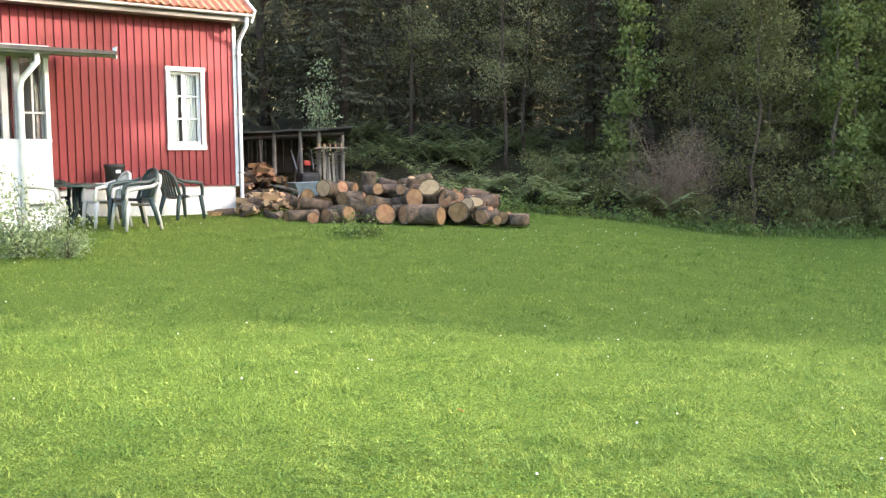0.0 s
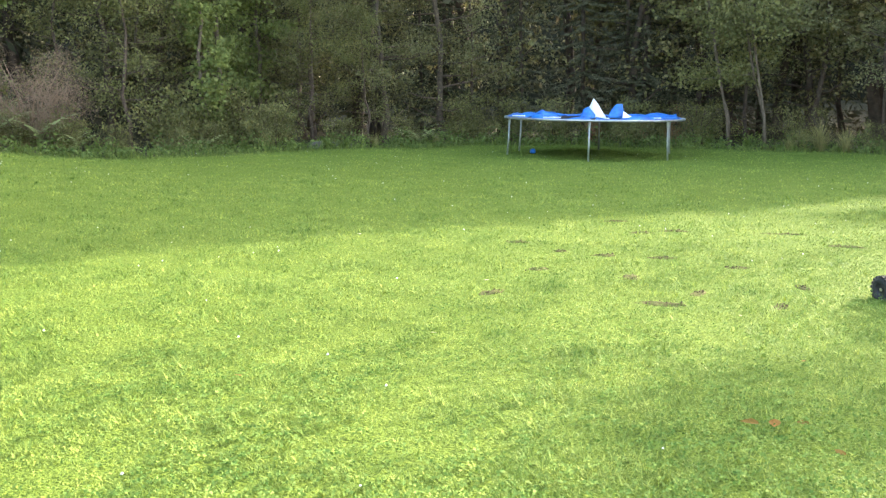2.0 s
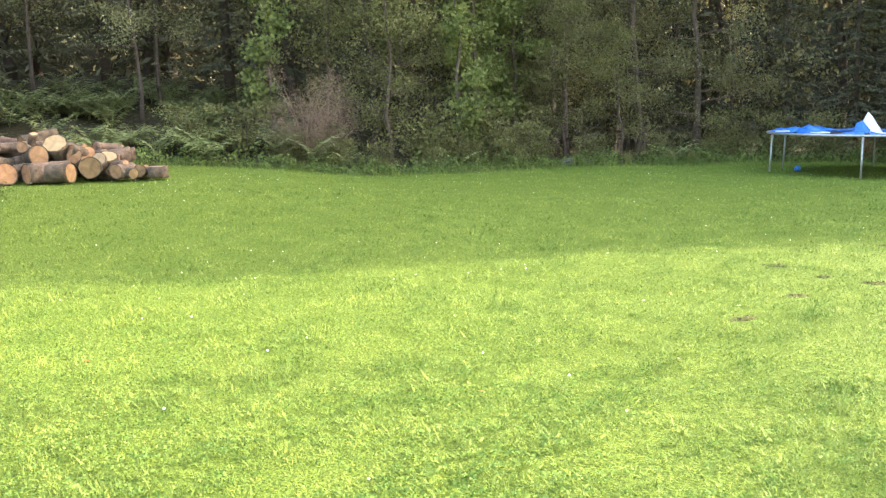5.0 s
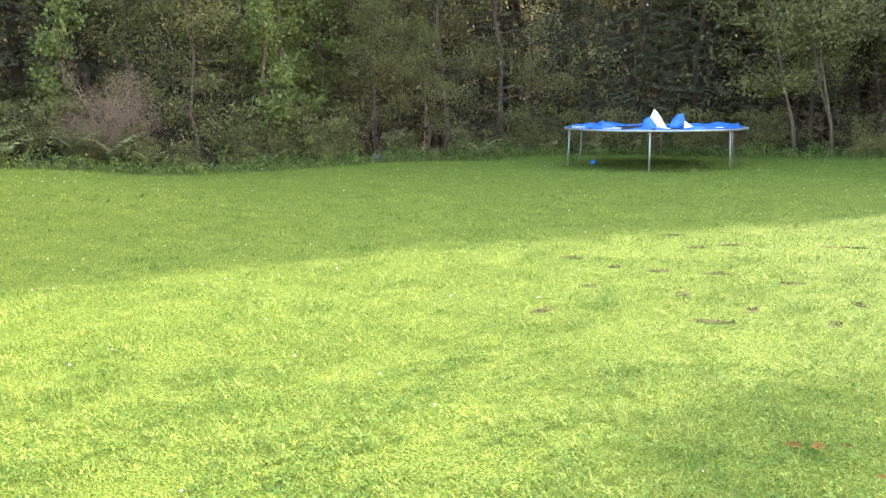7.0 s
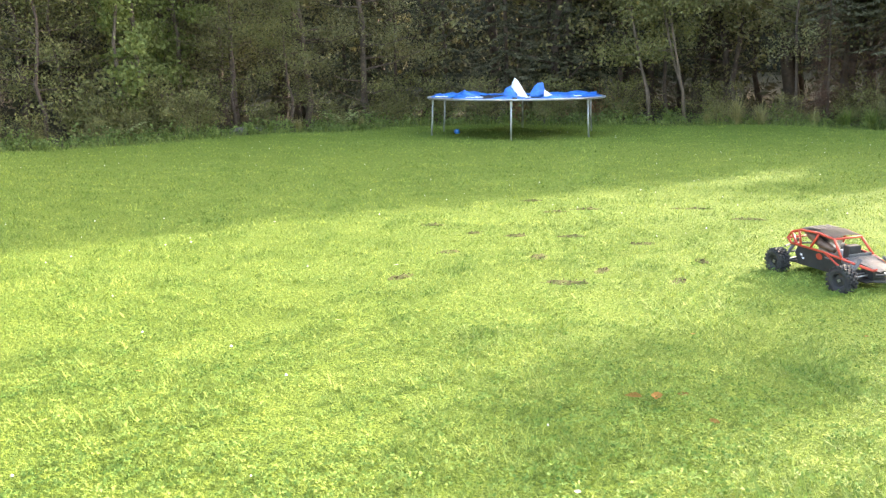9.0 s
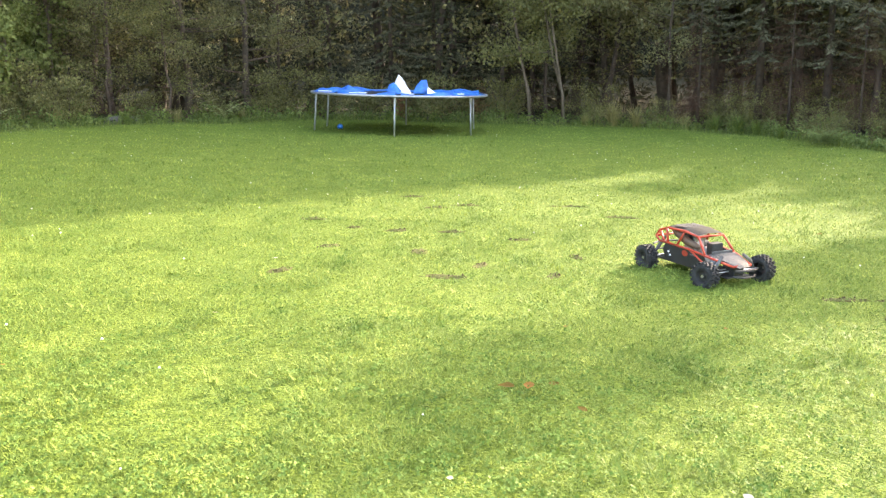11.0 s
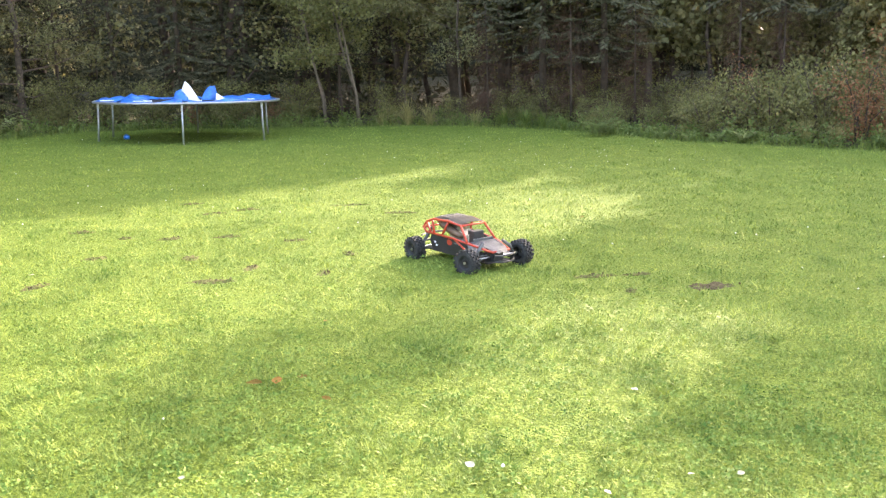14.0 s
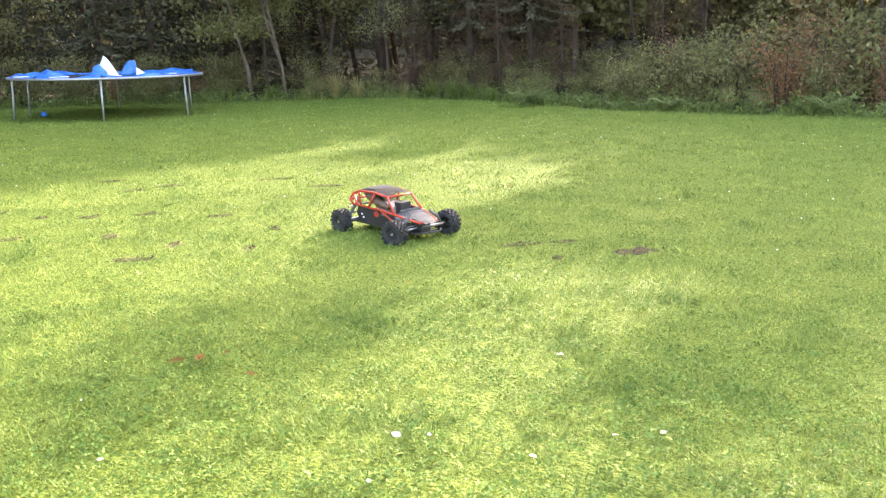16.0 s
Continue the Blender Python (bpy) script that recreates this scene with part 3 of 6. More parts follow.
# ---------------------------------------------------------------- log pile, firewood, shed
def log_mesh(d, length, seed, split=False):
    """A sawn log along local y from the near cut at 0: rough bark, paler cut faces set in from it."""
    rnd = random.Random(seed)
    bm = bmesh.new()
    n, rows = 20, 7
    ph, amp = rnd.uniform(0, 6.28), rnd.uniform(0.02, 0.07)
    wob = [1 + amp * math.sin(2 * 2 * math.pi * i / n + ph) + rnd.uniform(-0.03, 0.03) for i in range(n)]
    bend = rnd.uniform(-0.04, 0.04)
    rings = []
    for j in range(rows):
        y = length * j / (rows - 1)
        rings.append([bm.verts.new((d / 2 * wob[i] * rnd.uniform(0.95, 1.05) * math.cos(2 * math.pi * i / n) + bend * math.sin(math.pi * j / (rows - 1)), y, d / 2 * wob[i] * rnd.uniform(0.95, 1.05) * math.sin(2 * math.pi * i / n))) for i in range(n)])
    for a, b in zip(rings, rings[1:]):
        for i in range(n):
            f = bm.faces.new((a[i], a[(i + 1) % n], b[(i + 1) % n], b[i]))
            f.material_index, f.smooth = 0, True
    for ring, y, s in ((rings[0], 0.0, -1), (rings[-1], length, 1)):
        inner = [bm.verts.new((v.co.x * 0.93, y - s * 0.008, v.co.z * 0.93)) for v in ring]
        c = bm.verts.new((0, y - s * 0.004 + rnd.uniform(-0.01, 0.01), 0))
        for i in range(n):
            bm.faces.new((ring[i], ring[(i + 1) % n], inner[(i + 1) % n], inner[i])).material_index = 0
            bm.faces.new((inner[i], inner[(i + 1) % n], c)).material_index = 1
    return bm


LOG_N = [0]


def add_log(x, y, z, d, length, az, tilt, pale=False, label="sawn log with grey bark in the log pile"):
    """az: heading of the far end, degrees to the left of +y; tilt: how far the near cut faces up."""
    LOG_N[0] += 1
    ob = part("log", log_mesh(d, length, LOG_N[0]), [M_LOGBARK, M_CUT_PALE if pale else M_CUT])
    ob.matrix_world = pose(x, y, z) @ Matrix.Rotation(radians(az), 4, "Z") @ Matrix.Rotation(radians(-tilt), 4, "X") @ pose(0, 0, 0, 0, random.uniform(0, 360), 0)
    return tagged(ob, label, "log", group="log pile")


FRONT = [(-0.98, 16.40, 0.72, 0.37, 0.8, 30, 4), (-0.70, 16.45, 0.70, 0.31, 0.75, -58, 0), (-0.02, 16.40, 0.68, 0.33, 0.75, 62, 0), (0.27, 16.65, 0.73, 0.36, 0.6, -10, 0), (-0.49, 16.85, 0.97, 0.33, 0.7, 15, 6),
         (0.04, 16.9, 0.93, 0.25, 0.6, -12, 4), (0.27, 17.0, 0.94, 0.27, 0.6, 20, 8), (-1.80, 16.95, 0.96, 0.24, 0.7, -35, 0), (-2.40, 16.9, 1.03, 0.22, 0.6, 10, 4), (-2.23, 16.35, 0.66, 0.21, 0.5, 8, 0)]
for q in FRONT:
    add_log(*q)
PALE = [(-0.24, 16.98, 1.16, 0.38, 0.45, -8, 42), (0.56, 16.9, 0.90, 0.33, 0.45, 5, 58), (-2.13, 17.0, 1.15, 0.31, 0.6, -30, 12), (-0.55, 17.15, 1.33, 0.13, 0.3, 20, 65), (0.42, 16.8, 0.86, 0.25, 0.4, -30, 25)]
for q in PALE:
    add_log(*q, pale=True, label="freshly cut pale log on top of the log pile")
LYING = [(-2.75, 16.6, 0.66, 0.24, 0.6, -60, 0), (-2.05, 16.5, 0.68, 0.27, 0.7, -48, 4), (-1.45, 17.3, 1.10, 0.19, 1.2, -85, 0), (-1.30, 16.8, 0.93, 0.24, 0.7, -35, 8), (-2.55, 16.9, 0.90, 0.2, 0.6, -66, 10), (-1.62, 16.55, 0.72, 0.26, 0.6, 40, 5), (-1.15, 17.0, 1.13, 0.2, 0.5, 25, 10), (-0.75, 17.0, 1.12, 0.19, 0.6, -25, 15), (-1.8, 17.2, 1.16, 0.22, 0.5, 30, 20)]
for q in LYING:
    add_log(*q, label="bark-covered log lying across the log pile")
RIGHT = [(0.66, 16.6, 0.64, 0.25, 0.45, -40, 0), (0.95, 16.5, 0.59, 0.17, 0.35, 20, 0), (0.86, 16.75, 0.72, 0.2, 0.4, 50, 10), (1.05, 16.75, 0.62, 0.22, 0.6, -20, 8), (0.78, 17.0, 0.80, 0.22, 0.6, 70, 0), (1.18, 16.9, 0.63, 0.18, 0.5, 15, 20), (0.62, 16.9, 0.66, 0.24, 0.6, 25, 0)]
for q in RIGHT:
    add_log(*q, label="short sawn log at the end of the log pile")
stump = add_log(1.36, 16.75, 0.68, 0.34, 0.2, 0, 90, pale=True, label="chopping stump with a pale sawn top")
add_log(-1.36, 17.7, 1.42, 0.26, 0.36, 10, 88, pale=True, label="short log standing upright on the log pile")
rnd = random.Random(5)
for k in range(64):                      # the heap behind the front row
    u, v = rnd.uniform(-2.7, 0.8), rnd.uniform(16.95, 18.6)
    h = 0.55 * smooth(-3.2, -1.3, u) * (1 - ((u + 1.1) / 2.2) ** 4) * (1 - ((v - 17.5) / 1.4) ** 2) + 0.12
    d = rnd.uniform(0.14, 0.30)
    add_log(u, v, gz(u, v) + max(d / 2, h * rnd.uniform(0.35, 1.0)), d, rnd.uniform(0.35, 0.7), rnd.choice((rnd.uniform(-60, 60), rnd.uniform(-110, -55), rnd.uniform(55, 115), rnd.uniform(60, 110))), rnd.uniform(-18, 30))


def build_firewood(x, y, height, count, label, cut):
    heap = thing("firewood_heap", pose(x, y, gz(x, y)), label, "firewood", group="firewood heaps")
    rnd = random.Random(11)
    meshes = []
    for k in range(5):
        bm = bmesh.new()
        L, r = rnd.uniform(0.28, 0.36), rnd.uniform(0.08, 0.13)
        arc = [(0, 0)] + [(r * math.cos(a), r * math.sin(a)) for a in [radians(t) for t in (-40, -15, 15, 40)]]
        a = [bm.verts.new((x, -L / 2, z)) for x, z in arc]
        b = [bm.verts.new((x * 0.95, L / 2, z * 0.95)) for x, z in arc]
        bm.faces.new(a[::-1]).material_index = 1
        bm.faces.new(b).material_index = 1
        for i in range(5):
            f = bm.faces.new((a[i], a[(i + 1) % 5], b[(i + 1) % 5], b[i]))
            f.material_index = 0 if 1 <= i <= 3 else 1
        me = bpy.data.meshes.new("split_log")
        bmesh.ops.recalc_face_normals(bm, faces=bm.faces)
        bm.to_mesh(me)
        bm.free()
        me.materials.append(M_BARK)
        me.materials.append(cut)
        meshes.append(me)
    for k in range(count):
        u, v = rnd.gauss(0, 0.40), rnd.gauss(0, 0.5)
        h = max(0.05, height * math.exp(-(u / 0.55) ** 2 - (v / 0.95) ** 2)) * rnd.uniform(0.5, 1.0)
        ob = part("split_log", meshes[k % 5], M_BARK, heap)
        ob.matrix_basis = pose(u, v, h, rnd.uniform(-40, 40), rnd.uniform(0, 360), rnd.uniform(0, 360))


build_firewood(-3.40, 18.3, 0.42, 110, "low heap of split firewood by the house corner", M_CUT_PALE)
build_firewood(-4.3, 22.4, 0.75, 110, "stack of split firewood under the shed roof", M_CUT)


def build_shed():
    m = pose(-4.95, 23.4, gz(-3.2, 22.6) - 0.42, 0, 0, 8)
    shed = thing("wood_shed", m, "open weathered wood shed with sagging felt roof", "shed")
    bm = bmesh.new()
    nx = 12
    g = []
    for side in (0, 0.035):
        g.append([[bm.verts.new((-2.9 + 5.6 * i / nx, y, 1.92 + zb - 0.10 * math.sin(math.pi * i / nx) + 0.02 * math.sin(i * 2.3) + side)) for i in range(nx + 1)] for y, zb in ((-1.3, 0.05), (1.3, -0.05))])
    for i in range(nx):
        bm.faces.new((g[0][0][i], g[0][0][i + 1], g[0][1][i + 1], g[0][1][i]))
        bm.faces.new((g[1][0][i], g[1][0][i + 1], g[1][1][i + 1], g[1][1][i]))
        bm.faces.new((g[0][0][i], g[0][0][i + 1], g[1][0][i + 1], g[1][0][i]))
    bm.faces.new((g[0][0][nx], g[0][1][nx], g[1][1][nx], g[1][0][nx]))
    part("roof", bm, M_FELT, shed, "sagging grey felt roof")
    for x, y in ((-2.6, -1.1), (-1.3, -1.15), (0.15, -1.1), (0.85, -1.1), (1.5, -1.1), (1.9, -1.1), (2.45, -1.0), (2.1, 1.1), (0.2, 1.1), (-2.6, 1.1)):
        part("post", tube([(x, y, -0.3), (x + random.uniform(-0.05, 0.05), y, 1.9)], [0.055, 0.045], 8), M_WOOD_GREY, shed)
    part("beam", tube([(-2.8, -1.1, 1.84), (-0.2, -1.1, 1.74), (2.5, -1.05, 1.86)], 0.04, 8), M_DARKWOOD, shed, "thin dark roof pole")
    for y in (-0.5, 0.1, 0.7):
        part("rafter", tube([(-2.8, y, 1.85), (0, y, 1.74), (2.5, y, 1.84)], 0.035, 6), M_DARKWOOD, shed)
    # back boards added, coloured dark for the shaded interior
    for i in range(24):
        x = -2.75 + i * 0.222
        part("wall_board", box((x, 1.16, -0.4), (x + (0.205 if i % 5 else 0.17), 1.19, 1.95 - 0.1 * random.random())), M_DARKWOOD, shed)
    for x, lean in ((-1.7, 5), (-0.75, -6), (0.45, 4), (0.62, -3), (1.2, 8)):
        part("pole", tube([(x, -0.9, -0.2), (x + 0.035 * lean, -0.95, 1.78)], [0.03, 0.02], 6), M_WOOD_GREY, shed)
    for i in range(8):
        x = 1.9 + i * 0.078
        part("leaning_board", box((-0.028, -0.012, 0), (0.028, 0.012, 1.4 + 0.25 * random.random()), 0.002, pose(x, -1.0, -0.1, -5, random.uniform(-4, 4))), M_BOARD if i % 3 else M_WOOD_GREY, shed)
    part("shelf", box((1.8, -1.4, 1.50), (2.55, -1.12, 1.53)), M_BOARD, shed, "pale plank shelf with short offcuts")
    for i in range(5):
        part("offcut", tube([(1.9 + i * 0.13, -1.26, 1.53), (1.9 + i * 0.13, -1.26, 1.62)], 0.022, 8), M_CUT_PALE, shed)


build_shed()


def build_wheelbarrow():
    b = thing("wheelbarrow", pose(-2.95, 20.6, gz(-2.95, 20.6), 0, 0, -60) @ Matrix.Scale(0.78, 4), "blue-grey metal wheelbarrow standing behind the logs", "wheelbarrow")
    bm = bmesh.new()
    lo = [bm.verts.new(p) for p in ((-0.22, -0.3, 0.35), (0.22, -0.3, 0.35), (0.2, 0.3, 0.32), (-0.2, 0.3, 0.32))]
    hi = [bm.verts.new(p) for p in ((-0.34, -0.45, 0.66), (0.34, -0.45, 0.66), (0.3, 0.52, 0.68), (-0.3, 0.52, 0.68))]
    bm.faces.new(lo)
    for i in range(4):
        bm.faces.new((lo[i], lo[(i + 1) % 4], hi[(i + 1) % 4], hi[i]))
    part("tray", bm, material("blue_grey_paint", (0.10, 0.14, 0.17), (0.20, 0.25, 0.29), scale=8, rough=0.5), b)
    for sx in (-1, 1):
        part("handle", tube([(sx * 0.05, 0.75, 0.2), (sx * 0.2, 0.0, 0.33), (sx * 0.3, -0.95, 0.62)], 0.017, 8), M_WOOD_GREY, b)
        part("leg", tube([(sx * 0.22, -0.3, 0.36), (sx * 0.24, -0.38, 0.0)], 0.015, 8), M_METAL, b)
    bm = bmesh.new()
    add_tube(bm, [(0, 0.78 + 0.15 * math.cos(a), 0.18 + 0.15 * math.sin(a)) for a in [2 * math.pi * i / 16 for i in range(16)]], 0.04, 8, True)
    part("wheel", bm, M_TYRE, b)


build_wheelbarrow()


def build_mower():
    b = thing("garden_machine", pose(-3.1, 22.0, gz(-3.1, 22.0), 0, 0, 20), "red and black garden machine under the shed roof", "garden machine")
    part("engine_cover", box((-0.10, -0.1, 0.78), (0.05, 0.1, 0.90), 0.04), M_REDPL, b, "red plastic engine cover")
    part("deck", box((-0.22, -0.4, 0.15), (0.22, 0.4, 0.62), 0.08), M_BLACKPL, b)
    for sx in (-1, 1):
        part("handle", tube([(sx * 0.2, 0.3, 0.7), (sx * 0.24, 0.75, 1.15)], 0.015, 8), M_ALU, b)
        bm = bmesh.new()
        add_tube(bm, [(sx * 0.33, -0.1 + 0.14 * math.cos(a), 0.17 + 0.14 * math.sin(a)) for a in [2 * math.pi * i / 14 for i in range(14)]], 0.045, 8, True)
        part("wheel", bm, M_TYRE, b)


build_mower()


# ---------------------------------------------------------------- trampoline
def build_trampoline():
    cx, cy = 16.57, 16.48
    g0 = gz(cx, cy)
    R, HT = 2.13, 0.905
    tilt = Vector((0.0352, -0.0112, 1)).to_track_quat("Z", "Y").to_matrix().to_4x4()
    tr = thing("trampoline", pose(cx, cy, g0) @ tilt @ Matrix.Rotation(-Vector((tilt @ Vector((1, 0, 0)))[:2]).angle_signed(Vector((1, 0))), 4, "Z"), "round garden trampoline with torn blue padding", "trampoline")
    n = 64
    part("frame_ring", tube([(R * math.cos(a), R * math.sin(a), HT) for a in [2 * math.pi * i / n for i in range(n)]], 0.026, 10, True), M_METAL, tr, "galvanised steel frame ring", True)
    bm = bmesh.new()
    c = bm.verts.new((0, 0, HT - 0.10))
    rings = [[bm.verts.new((r * math.cos(2 * math.pi * i / n), r * math.sin(2 * math.pi * i / n), HT - 0.10 * (1 - (r / 1.85) ** 2))) for i in range(n)] for r in (0.6, 1.2, 1.85)]
    for i in range(n):
        bm.faces.new((c, rings[0][i], rings[0][(i + 1) % n]))
        for a, b in zip(rings, rings[1:]):
            bm.faces.new((a[i], a[(i + 1) % n], b[(i + 1) % n], b[i]))
    part("jumping_mat", bm, M_MAT, tr, "black woven jumping mat")
    spring = tube([(1.85, 0, HT), (2.11, 0, HT)], 0.012, 6)
    first = part("spring", spring, M_METAL, tr)
    for i in range(1, 72):
        s = part("spring", first.data, M_METAL, tr)
        s.rotation_euler.z = 2 * math.pi * i / 72
    for deg in (41, 107, 152, 223, 279, 341):
        a = radians(deg)
        x, y = 2.06 * math.cos(a), 2.06 * math.sin(a)
        zf = -0.02
        part("leg", tube([(x, y, HT), (x * 1.005, y * 1.005, 0.45), (x * 1.02, y * 1.02, zf - 0.03)], 0.022, 10), M_METAL, tr, shade=True)
        part("leg_socket", tube([(x, y, HT - 0.02), (x, y, HT - 0.16)], 0.028, 10), M_METAL, tr)
    # padding: a crumpled ring of vinyl in lengths, partly turned over
    rnd = random.Random(3)
    for k in range(8):
        a0, a1 = 2 * math.pi * k / 8 + 0.03, 2 * math.pi * (k + 1) / 8 - 0.03
        bm = bmesh.new()
        m, w = 16, 5
        lift = rnd.uniform(0.02, 0.06)
        rows = []
        for i in range(m + 1):
            a = a0 + (a1 - a0) * i / m
            row = []
            for j in range(w + 1):
                r = 1.72 + 0.36 * j / w + rnd.uniform(-0.015, 0.015)
                z = HT + 0.012 + lift * math.sin(math.pi * j / w) * (1 + 0.8 * math.sin(a * 9 + k)) + rnd.uniform(-0.012, 0.012)
                row.append((r * math.cos(a), r * math.sin(a), z))
            rows.append(row)
        up = [[bm.verts.new(p) for p in row] for row in rows]
        dn = [[bm.verts.new((p[0], p[1], p[2] - 0.02)) for p in row] for row in rows]
        for i in range(m):
            for j in range(w):
                bm.faces.new((up[i][j], up[i + 1][j], up[i + 1][j + 1], up[i][j + 1]))
                bm.faces.new((dn[i][j + 1], dn[i + 1][j + 1], dn[i + 1][j], dn[i][j]))
            bm.faces.new((up[i][w], up[i + 1][w], dn[i + 1][w], dn[i][w]))
            bm.faces.new((up[i + 1][0], up[i][0], dn[i][0], dn[i + 1][0]))
        part("pad", bm, M_BLUE, tr, "crumpled blue vinyl padding", True)
    # folds standing up from the padding; local x runs along the view's right
    ax, ay = Vector((0.72, -0.69, 0)), Vector((0.69, 0.72, 0))
    def fold(name, base, tops, mat, label):
        """A bent sheet: base line to a ridge of points (across, deep, up)."""
        bm = bmesh.new()
        lo = [bm.verts.new(ax * u + ay * v + Vector((0, 0, HT + w))) for u, v, w in base]
        hi = [bm.verts.new(ax * u + ay * v + Vector((0, 0, HT + w))) for u, v, w in tops]
        for i in range(len(base) - 1):
            bm.faces.new((lo[i], lo[i + 1], hi[i + 1], hi[i]))
        bmesh.ops.subdivide_edges(bm, edges=bm.edges, cuts=3, use_grid_fill=True, smooth=0.4)
        for v in bm.verts:
            v.co += Vector((noise.noise(v.co * 6), noise.noise(v.co * 6 + Vector((7, 0, 0))), noise.noise(v.co * 6 + Vector((0, 5, 0))))) * 0.02
        geo = bmesh.ops.solidify(bm, geom=bm.faces[:], thickness=0.012)
        part(name, bm, mat, tr, label, True)
    fold("turned_pad", [(-0.25, -1.0, 0.02), (0.05, -1.15, 0.02), (0.28, -1.0, 0.02)], [(-0.12, -0.85, 0.28), (-0.04, -0.9, 0.47), (0.06, -0.8, 0.38)], M_WHITEV, "white underside of folded padding")
    fold("turned_pad", [(-0.33, -1.2, 0.02), (-0.16, -1.25, 0.02), (0.0, -1.25, 0.02)], [(-0.26, -1.1, 0.22), (-0.14, -1.1, 0.30), (0.02, -1.15, 0.10)], M_BLUE, "folded blue padding")
    fold("turned_pad", [(0.28, -1.1, 0.03), (0.5, -1.15, 0.03), (0.72, -1.05, 0.03)], [(0.40, -1.0, 0.26), (0.5, -1.0, 0.34), (0.62, -1.0, 0.36)], M_BLUE, "folded blue padding")
    fold("turned_pad", [(0.62, -1.3, 0.03), (0.85, -1.35, 0.03), (1.0, -1.3, 0.03)], [(0.64, -1.2, 0.20), (0.8, -1.2, 0.10), (0.98, -1.2, 0.06)], M_WHITEV, "white underside of folded padding")
    fold("turned_pad", [(-1.55, -1.0, 0.02), (-1.2, -1.2, 0.02), (-0.85, -1.3, 0.02)], [(-1.45, -0.7, 0.07), (-1.2, -1.0, 0.2), (-0.8, -1.05, 0.06)], M_BLUE, "folded blue padding")
    fold("turned_pad", [(1.1, -0.9, 0.05), (1.45, -0.8, 0.05), (1.8, -0.6, 0.05)], [(1.2, -0.6, 0.12), (1.45, -0.5, 0.16), (1.75, -0.4, 0.10)], M_BLUE, "folded blue padding")
    fold("turned_pad", [(-1.9, -0.7, 0.02), (-1.6, -0.8, 0.02), (-1.3, -0.9, 0.02)], [(-1.85, -0.5, 0.06), (-1.5, -0.6, 0.15), (-1.2, -0.8, 0.1)], M_BLUE, "folded blue padding")
    fold("turned_pad", [(1.3, -1.1, 0.02), (1.6, -0.95, 0.02), (1.9, -0.6, 0.02)], [(1.25, -0.9, 0.14), (1.6, -0.75, 0.1), (1.9, -0.45, 0.13)], M_BLUE, "folded blue padding")
    for u, v, du in ((-0.95, -1.65, 0.2), (-1.0, -1.5, 0.12), (1.3, -1.15, 0.2), (1.55, -0.75, 0.2), (-1.75, -0.95, 0.15), (0.2, -1.85, 0.12)):
        p = ax * u + ay * v
        part("white_patch", box((-du, -0.06, 0), (du, 0.06, 0.012), 0.004, Matrix.Translation((p.x, p.y, HT + 0.045)) @ pose(0, 0, 0, 4, 0, -44)), M_WHITEV, tr, "torn white patch of padding")


build_trampoline()


def build_ball():
    bm = bmesh.new()
    bmesh.ops.create_icosphere(bm, subdivisions=3, radius=0.072)
    for v in bm.verts:
        if v.co.z < -0.04:
            v.co.z = -0.04 + (v.co.z + 0.04) * 0.4
        v.co += v.normal * 0.006 * noise.noise(v.co * 14)
    b = part("toy_ball", bm, M_BLUE, None, "", True)
    b.location = (15.42, 17.34, gz(15.42, 17.34) + 0.07)
    tagged(b, "slack blue toy ball lying behind the trampoline", "ball")


build_ball()


